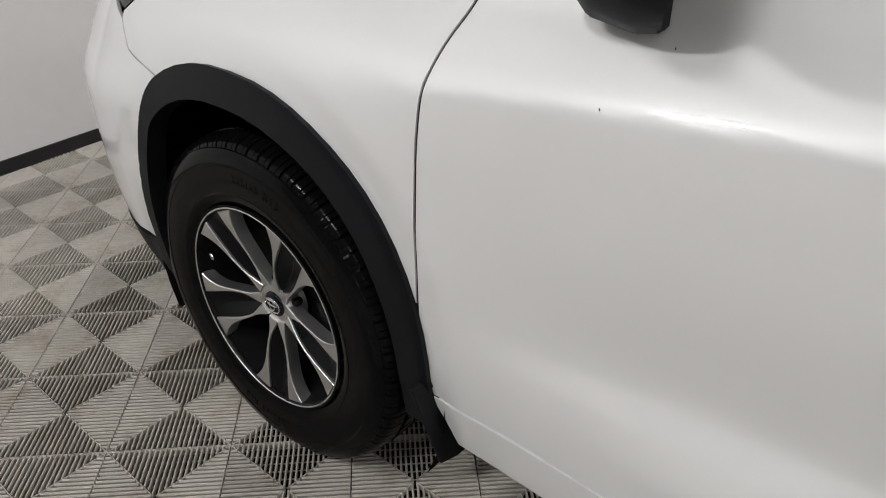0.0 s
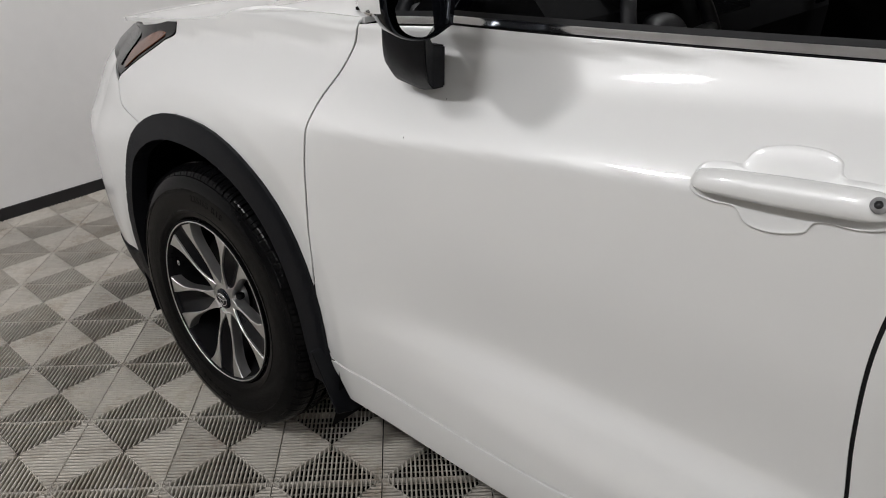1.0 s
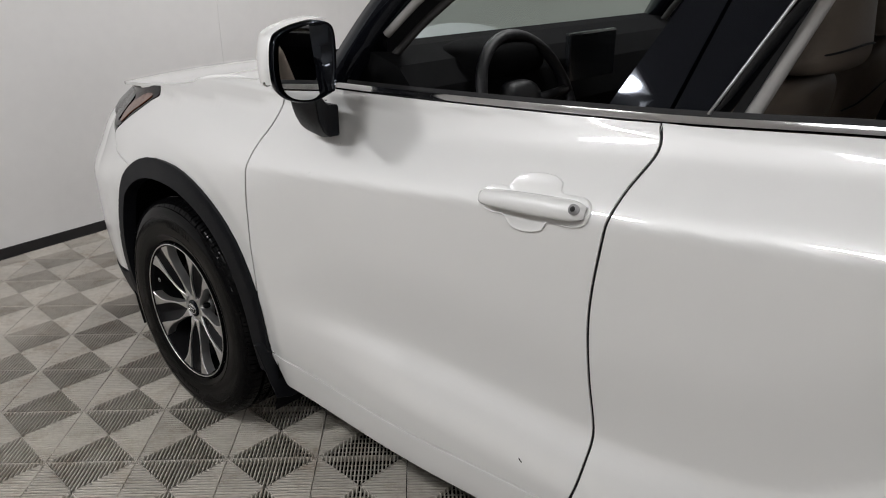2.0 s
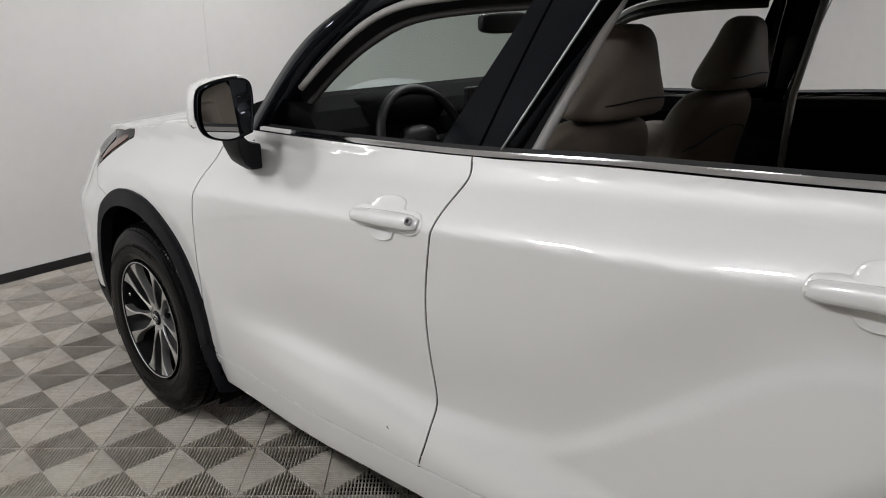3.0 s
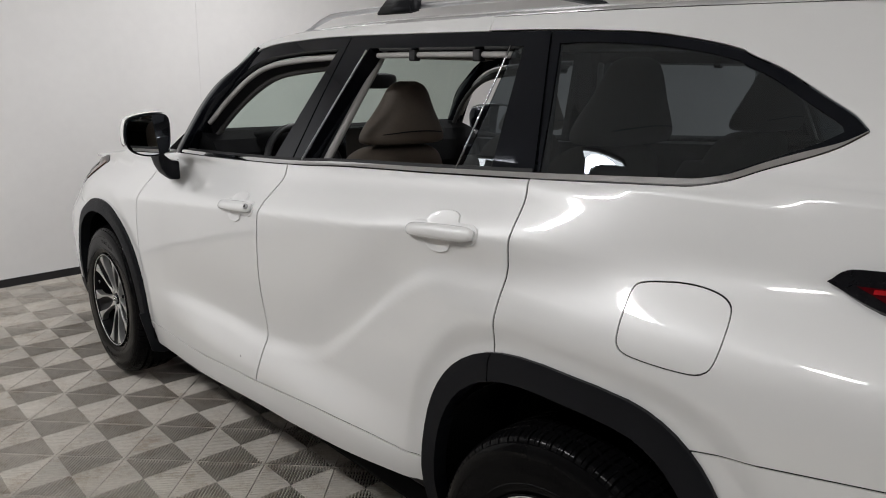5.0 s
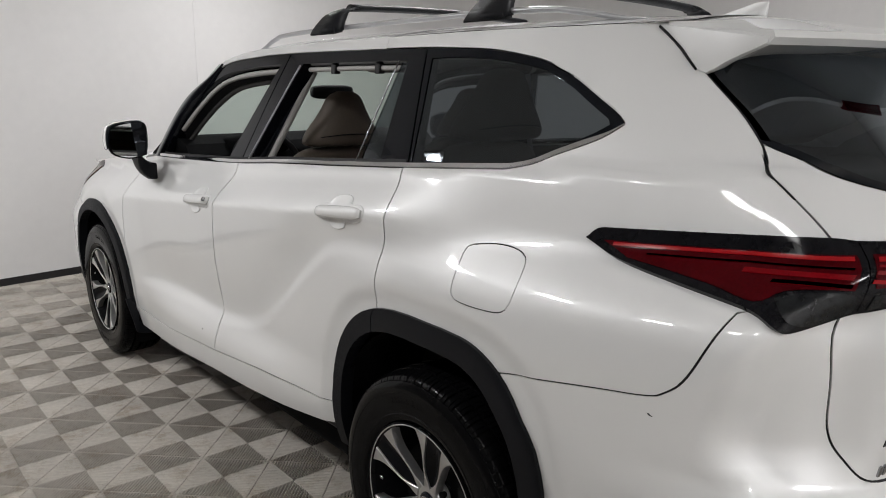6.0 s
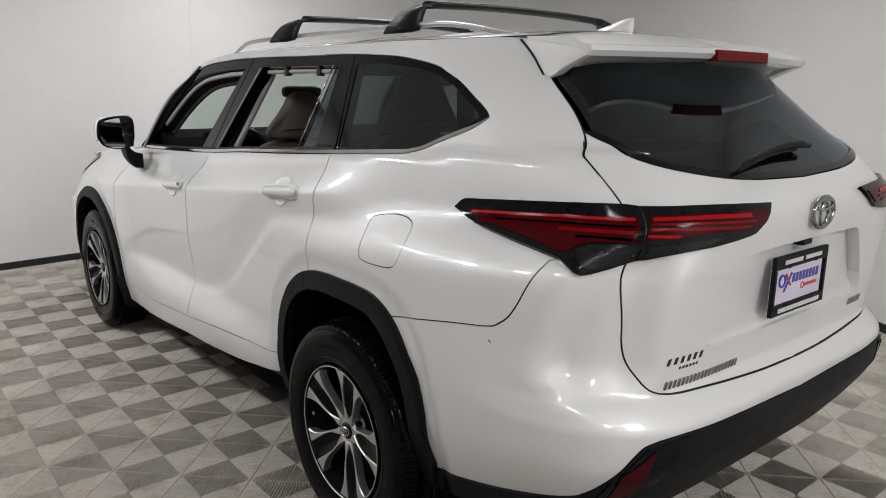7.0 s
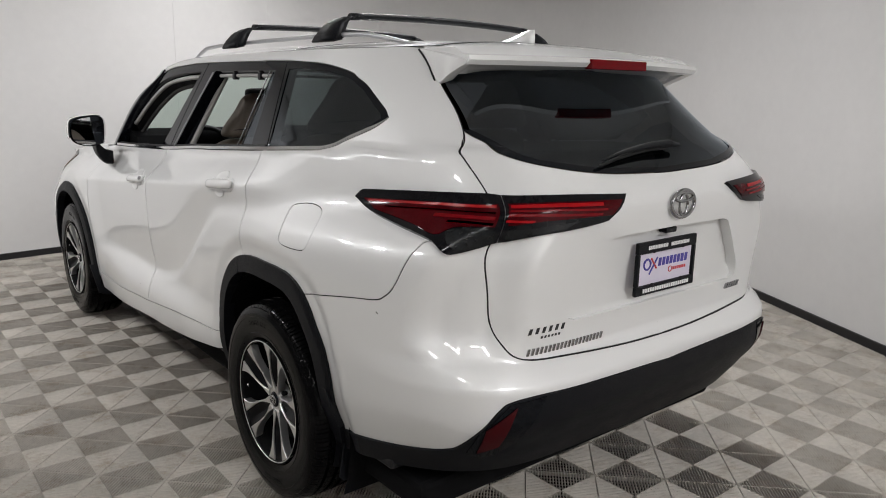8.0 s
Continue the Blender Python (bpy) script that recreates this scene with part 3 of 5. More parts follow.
BUMPER_SEAM = flow([(-1.70, 0.851), (-1.78, 0.868), (-1.99, 0.914), (-2.075, 0.930), (-2.105, 0.945), (-2.135, 0.99), (-2.167, 1.115)])
DARK_TOP = flow([(-1.87, 0.405), (-2.123, 0.468), (-2.26, 0.502), (-2.30, 0.525), (-2.345, 0.588), (-2.395, 0.655), (-2.43, 0.678), (-2.52, 0.688), (-2.7, 0.684), (-3.2, 0.672)])
DARK_LOW = flow([(-1.87, 0.325), (-2.125, 0.385), (-2.335, 0.412), (-2.63, 0.402), (-3.2, 0.39)])

for sign, side in ((1, "L"), (-1, "R")):
    panel("front_door", FRONT_DOOR, PAINT, car, side, cell=0.012, gap=0.0030, rim=0.004)
    panel("rear_door", REAR_DOOR, PAINT, car, side, cell=0.012, gap=0.0030, rim=0.004)
    roofline = [(y, roof_edge(y)) for y in (-0.9, -1.2, -1.5, -1.8, -2.0, -2.07, -2.13)]
    quarter = (SEAM_C[::-1] + split_at(BELT, -1.205, False)[1:] + BELT_UP[1:] + split_at(TOP, -0.9, False)[::-1] + roofline
               + GATE_SEAM + [(-2.28, 1.20), (-2.26, 1.14)] + BUMPER_SEAM[::-1]
               + [p for p in rear_arch if -1.69 < p[0] < -1.215 and p[1] > 0.6][::-1])
    if side == "L":
        quarter = [inset(quarter, 0.002), inset(FUEL, -0.002)]
    panel("quarter_panel", quarter, PAINT, car, side, gap=0.0 if side == "L" else 0.002, rim=0.004)
    if side == "L":
        panel("fuel_door", FUEL, PAINT, car, side, gap=0.001, rim=0.006, out=-0.0008)
    # white roof side over the door windows
    cant = split_at(TOP, 0.40, False)
    cant = split_at(cant, -0.9, True) + [(y, roof_edge(y)) for y in (-0.9, -0.6, -0.3, 0.0, 0.15, 0.25, 0.34, 0.40)]
    panel("roof_side", cant, PAINT, car, side, rim=0.01)
    bumper = (BUMPER_SEAM + [(-2.20, 1.13), (-2.325, 1.135)] + split_at(GATE_LOW, -2.328, False) + DARK_TOP[::-1]
              + [p for p in rear_arch if p[0] < -1.705 and 0.42 < p[1] < 0.86][::-1])
    if side == "L":
        panel("rear_bumper", bumper, PAINT, car, "B", gap=0.002, rim=0.004)
        lower = DARK_TOP + DARK_LOW[::-1]
        panel("bumper_cladding", lower, MATTE_BLACK, car, "B", "grained black lower bumper", rim=0.05, out=0.006)
    # front wing, bumper corner
    wing = (SEAM_A + [(0.985, 0.30), (1.02, 0.30)] + [p for p in fore_arch[::-1] if p[0] < 1.68 and p[1] > 0.33] + [(1.685, 0.82), (1.865, 0.85), (1.95, 0.90)]
            + flow([(1.95, 0.915), (1.87, 0.958), (1.795, 0.990), (1.70, 1.026), (1.66, 1.045), (1.64, 1.08)]) + flow([(1.64, 1.08), (1.45, 1.105), (1.32, 1.145), (1.10, 1.155), (0.935, 1.16)]))
    panel("front_wing", wing, PAINT, car, side, gap=0.0022, rim=0.004)
    nose = ([p for p in fore_arch if p[0] > 1.685 and p[1] > 0.385] + [(1.685, 0.82), (1.865, 0.85), (1.95, 0.90), (2.2, 0.95), (3.3, 0.98), (3.3, 0.38), (2.3, 0.38), (1.91, 0.385)])
    chin = [(1.86, 0.40), (2.0, 0.375), (3.3, 0.37), (3.3, 0.22), (2.0, 0.23), (1.85, 0.27)]
    lamp = flow([(1.64, 1.078), (1.66, 1.045), (1.70, 1.026), (1.795, 0.990), (1.87, 0.958), (1.95, 0.915)]) + flow([(1.95, 0.915), (2.2, 0.94), (2.5, 0.98)]) + [(2.4, 1.01), (2.1, 1.035), (1.85, 1.058)]
    hl = panel("headlight", lamp, SMOKE, car, side, "smoked headlight with an amber side marker", gap=0.002, rim=0.03, out=0.001)
    panel("side_marker", flow([(1.705, 1.042), (1.79, 1.008), (1.87, 0.975), (1.94, 0.935), (1.96, 0.985), (1.88, 1.025), (1.79, 1.042), (1.705, 1.042)], 4)[:-1], AMBER, hl, side, "amber marker lens", rim=0.002, out=0.004)
    panel("lamp_reflector", flow([(1.99, 0.935), (2.2, 0.955), (2.4, 0.98), (2.3, 1.01), (2.02, 1.02), (1.99, 0.935)], 4)[:-1], REFLECTOR, hl, side, "silver lamp reflector", rim=0.002, out=0.004)
    if side == "L":
        panel("front_bumper", nose, PAINT, car, "B", rim=0.008, gap=0.002, middle=3.3)
        panel("front_cladding", chin, MATTE_BLACK, car, "B", "grained black lower bumper", rim=0.03, out=0.004, middle=3.3)
    # sill moulding under the doors
    low = flow([(-0.96, 0.432), (-0.67, 0.40), (-0.3, 0.365), (-0.04, 0.352), (0.45, 0.316), (0.93, 0.285)])
    ROCK = SILL + low
    panel("sill_moulding", ROCK, PAINT, car, side, gap=0.0015, rim=0.03, out=0.002)
    # black wheel arch flares
    for cy, size in ((AXLE_F, OUT_F), (AXLE_R, OUT_R)):
        outer = arch(cy, *size, -6 if cy > 0 else 0, 186)
        inner = arch(cy, size[0] - 0.058, size[1] - 0.058, size[2] - 0.062, -6 if cy > 0 else 0, 186)
        ring = outer + inner[::-1]
        mid = [(size[0] + size[0] - 0.058) / 2, size[2] - 0.03]

        def crown(y, z, cy=cy, size=size):
            """Higher along the middle of the band, falling at its edges."""
            dy, dz = y - cy, max(0.0, z - HUB)
            p = 2.3 if cy > 0 else 2.8 if dy > 0 else 3.4
            r = (abs(dy / (size[0] if dy > 0 else size[1])) ** p + (dz / size[2]) ** p) ** (1 / p)
            return 0.010 * smooth(1.0, 0.972, r)
        # the rear flare is split where the door opens
        for piece in ([ring] if cy > 0 else [cut(ring, 0, -1.2065, True), cut(ring, 0, -1.2105, False)]):
            panel("arch_flare", [piece], MATTE_BLACK, car, side, "grained black wheel arch flare", cell=0.012, out=0.010, rim=0.045, lift=crown)

for side in "LR":
    panel("flare_foot", [[(-1.825, 0.37), (-1.825, 0.57), (-1.862, 0.57), (-1.874, 0.52), (-1.886, 0.475), (-1.904, 0.432), (-1.902, 0.36)]], MATTE_BLACK, car, side, "grained black foot of the wheel arch flare", cell=0.02, out=0.021, rim=0.035)
# black backing strips put the shade of the gaps between the panels into colour
for side in "LR":
    for line, w in ((SEAM_A, 0.010), (SEAM_B, 0.011), (SEAM_C, 0.010)):
        panel("door_gap_seal", [[(y + w, z) for y, z in line] + [(y - w, z) for y, z in line[::-1]]], SEAL_AND_GAP, car, side, "black backing that darkens the door gap", cell=0.03, rim=0, out=-0.0035)
    for line in (BUMPER_SEAM, GATE_LOW, SILL):
        panel("panel_gap_seal", [[(y, z + 0.009) for y, z in line] + [(y, z - 0.009) for y, z in line[::-1]]], SEAL_AND_GAP, car, side, "black backing that darkens the panel gap", cell=0.03, rim=0, out=-0.0045)
panel("fuel_door_seal", [inset(FUEL, -0.009), inset(FUEL, 0.009)], SEAL_AND_GAP, car, "L", "black backing that darkens the fuel door gap", cell=0.03, rim=0, out=-0.0055)
# gaps behind the panels are closed by a dark inner shell
shell = ([(-3.2, 0.42), (-2.0, 0.42)] + [p for p in arch(AXLE_R, 0.50, 0.48, 0.575) if p[1] > 0.42][::-1] + [(-0.8, 0.34), (0.9, 0.30)]
         + [p for p in arch(AXLE_F, 0.49, 0.47, 0.535) if p[1] > 0.34][::-1] + [(2.0, 0.34), (3.3, 0.34), (3.3, 0.93), (2.0, 0.93), (1.4, 1.06), (0.9, 1.10)]
         + [(0.7, 1.12), (-0.1, 1.17), (-1.2, 1.25), (-1.6, 1.28), (-1.85, 1.36), (-2.0, 1.42), (-2.15, 1.45), (-2.24, 1.32), (-2.45, 1.25), (-3.2, 1.22)])
panel("body_shell", shell[::-1], DARK, car, "B", "dark inner body shell", cell=0.06, out=-0.055, rim=0)
upper = [(-1.99, 1.47), (-1.86, 1.535), (-1.65, 1.59), (-1.4, 1.64), (-0.2, 1.64), (-0.2, 1.655), (-2.10, 1.655), (-2.15, 1.57)]
for side in "LR":
    panel("pillar_trim", upper, BEIGE_TRIM, car, side, "pale inner pillar trim", cell=0.03, out=-0.060, rim=0)


# ---- roof, bonnet, windscreen ----
def grid_panel(name, fn, us, vs, mat, parent, label="", thick=0.0):
    """A surface over rows of parameters, with smooth shading."""
    bm = bmesh.new()
    rows = [[bm.verts.new(fn(u, v)) for v in vs] for u in us]
    for a, b in zip(rows, rows[1:]):
        for i in range(len(vs) - 1):
            bm.faces.new((a[i], a[i + 1], b[i + 1], b[i]))
    bmesh.ops.recalc_face_normals(bm, faces=bm.faces)
    if thick:
        bmesh.ops.solidify(bm, geom=bm.faces[:], thickness=thick)
        bmesh.ops.recalc_face_normals(bm, faces=bm.faces)
    ob = part(name, bm, mat, parent, label, True)
    ob.data.set_sharp_from_angle(angle=radians(40))
    return ob


def spread(a, b, n):
    return [a + (b - a) * k / n for k in range(n + 1)]


def roof_point(y, v):
    """v runs from -1 to 1 across the car."""
    e = roof_edge(y)
    w = half_width(max(y, -2.1), e)
    x = v * w
    crown = curve([(-2.1, 0.018), (-1.6, 0.042), (-0.6, 0.052), (0.2, 0.05), (0.45, 0.045)], y)
    return (x, y + 0.10 * (1 - v * v) * smooth(0.0, 0.40, y) * 0.4, e + crown * (1 - abs(v) ** 3.2))


grid_panel("roof", roof_point, spread(0.40, -1.93, 50), [math.sin(a) for a in spread(-math.pi / 2, math.pi / 2, 40)], PAINT, car)
grid_panel("headliner", lambda y, v: (roof_point(y, v)[0] * 0.97, y, roof_point(y, v)[2] - 0.045), spread(0.36, -1.9, 20), spread(-1, 1, 12), LINER, car, "pale grey headliner")


def windscreen(t, v):
    y0, z0 = 0.80 + 0.30 * (1 - v * v), 1.155
    y1, z1 = 0.40 + 0.045 * (1 - v * v), 1.60 + 0.055 * (1 - v * v)
    bulge = 0.03 * math.sin(math.pi * t)
    return ((0.785 - 0.155 * t) * v, y0 + (y1 - y0) * t + bulge * 0.5, z0 + (z1 - z0) * t + bulge)


ws = grid_panel("windscreen", windscreen, spread(0, 1, 16), spread(-1, 1, 24), CLEAR, car, "clear green-tinted windscreen")
ws.visible_shadow = False
for sign in (1, -1):
    # screen pillars, black, between windscreen and door frame
    rings = []
    for t in spread(-0.04, 1.04, 22):
        p = Vector(windscreen(t, -sign)) - Vector((0, 0.010, 0.014)) * smooth(0.35, 0.9, t)
        k = 1 - 0.75 * smooth(0.55, 1.0, t)
        rings.append([p + Vector(d) * k for d in ((-sign * 0.022, -0.050, 0.004), (-sign * 0.016, 0.012, 0.016), (sign * 0.02, 0.03, 0.012), (sign * 0.055, 0.0, -0.012), (sign * 0.05, -0.05, -0.03))])
    part("screen_pillar", loft_bm(rings), GLOSS_BLACK, car, "black windscreen pillar", True)


def bonnet(y, v):
    e = curve([(0.9, 1.158), (1.1, 1.15), (1.3, 1.135), (1.44, 1.105), (1.62, 1.082), (2.1, 1.03), (2.35, 0.975)], y)
    w = half_width(min(y, 1.55), e) - 0.004
    w -= curve([(1.6, 0.0), (1.8, 0.015), (2.05, 0.08), (2.3, 0.30)], y)
    return (w * v, y, e + 0.004 + curve([(0.9, 0.010), (1.4, 0.018), (2.0, 0.026), (2.35, 0.03)], y) * (1 - abs(v) ** 2.6))


grid_panel("bonnet", bonnet, spread(0.93, 2.30, 30), [math.sin(a) for a in spread(-math.pi / 2, math.pi / 2, 30)], PAINT, car, thick=0.012)
part("cowl", box_bm(-0.78, 0.78, 0.86, 1.14, 1.09, 1.135, 0.01), MATTE_BLACK, car, "black cowl under the windscreen")

# ---- side windows: frames, glass, chrome ----
FW_TOP = flow([(-0.192, 1.592), (0.05, 1.583), (0.28, 1.560), (0.42, 1.512), (0.55, 1.420), (0.645, 1.315), (0.705, 1.198)])
FRONT_FRAME = [(0.80, 1.176)] + split_at(TOP, -0.243, True) + flow([(-0.243, 1.632), (-0.19, 1.45), (-0.131, 1.222)]) + [(-0.012, 1.217)] + FW_TOP
REAR_FRAME = (split_at(split_at(TOP, -0.248, False), -1.115, True) + flow([(-1.115, 1.627), (-1.165, 1.45), (-1.205, 1.300)]) + [(-1.065, 1.291), (-1.040, 1.592), (-0.372, 1.592)]
              + flow([(-0.372, 1.592), (-0.29, 1.42), (-0.205, 1.228)]) + [(-0.137, 1.222)] + flow([(-0.137, 1.222), (-0.195, 1.45), (-0.248, 1.632)]))
Q_OUT = split_at(TOP, -1.12, False) + BELT_UP[::-1] + split_at(BELT, -1.212, False)[::-1] + flow([(-1.212, 1.300), (-1.17, 1.45), (-1.12, 1.625)])
Q_IN = flow([(-1.218, 1.303), (-1.19, 1.45), (-1.155, 1.597)]) + flow([(-1.155, 1.597), (-1.26, 1.599), (-1.42, 1.590), (-1.54, 1.573), (-1.62, 1.553), (-1.75, 1.523), (-1.885, 1.460), (-1.905, 1.438)])[1:] \
    + flow([(-1.905, 1.438), (-1.853, 1.414), (-1.748, 1.377), (-1.66, 1.350), (-1.56, 1.333), (-1.42, 1.322), (-1.218, 1.303)])[1:-1]
SMALL = [(-0.955, 1.285), (-1.062, 1.294), (-1.040, 1.590), (-1.005, 1.590)]
for sign, side in ((1, "L"), (-1, "R")):
    panel("front_window_frame", [FRONT_FRAME], GLOSS_BLACK, car, side, "gloss black window frame and pillar", gap=0.001, rim=0.03, out=-0.004)
    rf = panel("rear_window_frame", [REAR_FRAME], GLOSS_BLACK, car, side, "gloss black window frame and pillar", gap=0.001, rim=0.052, out=-0.004)
    panel("quarter_frame", [inset(Q_OUT, 0.0006), Q_IN], GLOSS_BLACK, car, side, "gloss black quarter window surround", gap=0.0, rim=0.012, out=-0.004)
    g = panel("quarter_glass", [Q_IN], TINTED, car, side, "dark privacy glass", rim=0, out=-0.007)
    panel("fixed_rear_glass", SMALL, TINTED, rf, side, "dark privacy glass", rim=0, out=-0.008)
    # chrome strip on the belt and up to the quarter window's tip
    line = split_at(BELT, 0.74, False) + BELT_UP[1:]
    strip = line + [(y, z + 0.0105 * smooth(-1.945, -1.80, y) + 0.001) for y, z in line[::-1]]
    heights = [(-y, z) for y, z in line]

    def bulge(y, z):
        """Rounds the strip across its height."""
        u = (z - curve(heights, -y)) / 0.0115
        return 0.0045 * math.sin(math.pi * min(1.0, max(0.0, u)))
    panel("belt_chrome", [strip], CHROME, car, side, "chrome belt strip", cell=0.0035, rim=0.008, out=0.002, lift=bulge)
    line = split_at(split_at(BELT, 0.70, False), -1.20, True)
    panel("belt_seal", [(y, z + 0.0125) for y, z in line] + [(y, z + 0.021) for y, z in line[::-1]], SEAL_AND_GAP, car, side, "black rubber window seal", cell=0.02, rim=0.02, out=0.001)
    # chrome divider between the open rear window and its fixed pane
    rail = [body(y, z) + body_normal(y, z) * 0.0 for y, z in flow([(-0.945, 1.285), (-0.975, 1.45), (-0.998, 1.592)], 4)]
    rail = [Vector((sign * p.x, p.y, p.z)) for p in rail]
    part("window_divider", tube_bm(rail, 0.0026, 8), BADGE, rf, "chrome window divider", True)
    # satin run of the open rear window's front edge, and the pale inner trims
    run = [body(y, z) + body_normal(y, z) * 0.002 for y, z in flow([(-0.205, 1.235), (-0.29, 1.42), (-0.365, 1.585)], 4)]
    part("window_run", tube_bm([Vector((sign * p.x, p.y, p.z)) for p in run], 0.0028, 6), SILVER, rf, "bright window run", True)
    inner = [body(y, z) - body_normal(y, z) * 0.065 for y, z in [(-0.20, 0.95)] + flow([(-0.232, 1.21), (-0.300, 1.42), (-0.356, 1.592)], 4)]
    part("pillar_cover", tube_bm([Vector((sign * p.x, p.y, p.z)) for p in inner], 0.013, 8), BEIGE_TRIM, car, "pale pillar cover", True)
    edge = [body(y, z) - body_normal(y, z) * 0.054 for y, z in flow([(-0.198, 1.21), (-0.288, 1.42), (-0.371, 1.592)], 4)]
    part("pillar_inner", loft_bm([[Vector((sign * p.x, p.y, p.z)) for p in line] for line in (edge, inner[1:])], False, False), CABIN, car, "black inner pillar", True)
    trim = [(0.86, 0.98), (0.86, 1.160), (0.80, 1.170)] + split_at(BELT, 0.80, False)
    trim = [p for p in trim if p[0] > -1.95] + [(-1.95, 1.30), (-1.95, 1.1), (-1.2, 1.05), (-0.1, 0.98)]
    panel("door_trim", [trim], CABIN, car, side, "black inner door trim", cell=0.05, out=-0.022, rim=0)
    low_run = [body(y, z) - body_normal(y, z) * 0.030 for y, z in flow([(0.64, 1.31), (0.545, 1.405), (0.42, 1.497), (0.28, 1.545), (0.05, 1.568), (-0.18, 1.578)], 4)]
    part("door_seal", tube_bm([Vector((sign * p.x, p.y, p.z)) for p in low_run], 0.0105, 8), BEIGE_TRIM, car, "pale grey inner door seal", True)
    deep_run = [body(y, z) - body_normal(y, z) * 0.085 for y, z in flow([(0.675, 1.262), (0.570, 1.372), (0.440, 1.468), (0.29, 1.530), (0.05, 1.558), (-0.18, 1.569)], 4)]
    part("pillar_lining", tube_bm([Vector((sign * p.x, p.y, p.z)) for p in deep_run], 0.011, 8), GREY_TRIM, car, "dark grey windscreen pillar lining", True)
    # black sheet in place of the shaded gap between seal and lining
    part("pillar_web", loft_bm([[Vector((sign * p.x, p.y, p.z)) for p in line] for line in (low_run, deep_run)], False, False), CABIN, car, "black sheet drawn as the shaded gap behind the door seal", True)
    top_run = [body(y, z) - body_normal(y, z) * 0.030 for y, z in flow([(-0.39, 1.582), (-0.7, 1.584), (-1.0, 1.582)], 4)]
    part("door_seal", tube_bm([Vector((sign * p.x, p.y, p.z)) for p in top_run], 0.0085, 8), BEIGE_TRIM, car, "pale grey inner door seal", True)
    for y in (-0.58, -0.86):
        p = body(y, 1.575) - body_normal(y, 1.575) * 0.03
        part("seal_clip", box_bm(sign * p.x - 0.012, sign * p.x + 0.012, y - 0.014, y + 0.014, 1.553, 1.585, 0.004), CABIN, car)

# small chips and specks in the paint
for s0, z0, w, h in ((0.040, 0.506, 0.011, 0.0035), (-2.090, 0.894, 0.010, 0.003), (0.715, 0.985, 0.0025, 0.002), (0.657, 1.056, 0.002, 0.002), (0.385, 0.376, 0.003, 0.002)):
    spot = [(s0 + w * k * math.cos(a) * 0.5 + 0.3 * h * math.sin(a), z0 + h * k * math.sin(a) + 0.25 * w * math.cos(a)) for a, k in zip(spread(0, 2 * math.pi, 9)[:-1], (1, 0.6, 0.9, 0.7, 1, 0.8, 0.6, 0.9, 1))]
    panel("paint_chip", spot, INK_BLACK, car, "L", "dark chip in the paint", rim=0, out=0.0006)


# ---- tailgate, lamps, spoiler, plate ----
def sx(x, z):
    return s_of_x(x, z)


GLASS_LOW = flow([(-2.214, 1.412), (-2.25, 1.393), (-2.323, 1.364), (-2.468, 1.328), (-2.75, 1.297), (-3.2, 1.286)])
recess = [(-3.2, 0.872), (sx(0.42, 0.872), 0.872)] + flow([(sx(0.42, 0.872), 0.872), (sx(0.452, 0.882), 0.882), (sx(0.458, 0.905), 0.905), (sx(0.447, 0.935), 0.935)], 4)[1:] + flow([(sx(0.335, 1.085), 1.085), (sx(0.318, 1.102), 1.102), (sx(0.285, 1.110), 1.110)], 4) + [(-3.2, 1.114)]
GATE = [(-2.213, 1.405), (-2.207, 1.38)] + [p for p in GATE_SEAM if p[1] < 1.375] + GATE_LOW[1:] + recess + GLASS_LOW[::-1]
gate = panel("tailgate", [GATE], PAINT, car, "B", gap=0.0028, rim=0.042)
panel("plate_recess", [(-3.2, 0.855), (sx(0.47, 0.855), 0.855), (sx(0.475, 0.93), 0.93), (sx(0.34, 1.118), 1.118), (-3.2, 1.124)], PAINT, gate, "B", rim=0, out=-0.040, lift=lambda a, z: 0.030 * smooth(0.915, 0.868, z))
GLASS = GLASS_LOW[::-1] + [p for p in GATE_SEAM[::-1] if 1.412 < p[1] < 1.60] + [(-2.20, 1.61), (-2.4, 1.62), (-3.2, 1.625)]
panel("rear_window", GLASS, REAR_TINT, gate, "B", "dark privacy glass", rim=0, out=-0.004, gap=0.002)
frit = GLASS_LOW[::-1] + [(-2.216, 1.43), (-2.235, 1.42), (-2.325, 1.380), (-2.468, 1.343), (-2.75, 1.312), (-3.2, 1.301)]
for side in "LR":
    panel("window_border", frit, GLOSS_BLACK, gate, side, "black window border", rim=0, out=-0.001, gap=0.001)
side_frit = [p for p in GATE_SEAM if 1.41 < p[1] < 1.60]
for side in "LR":
    panel("window_border", side_frit + [(p[0] - 0.02, p[1] - 0.004) for p in side_frit[::-1]], GLOSS_BLACK, gate, side, "black window border", rim=0, out=-0.0005)

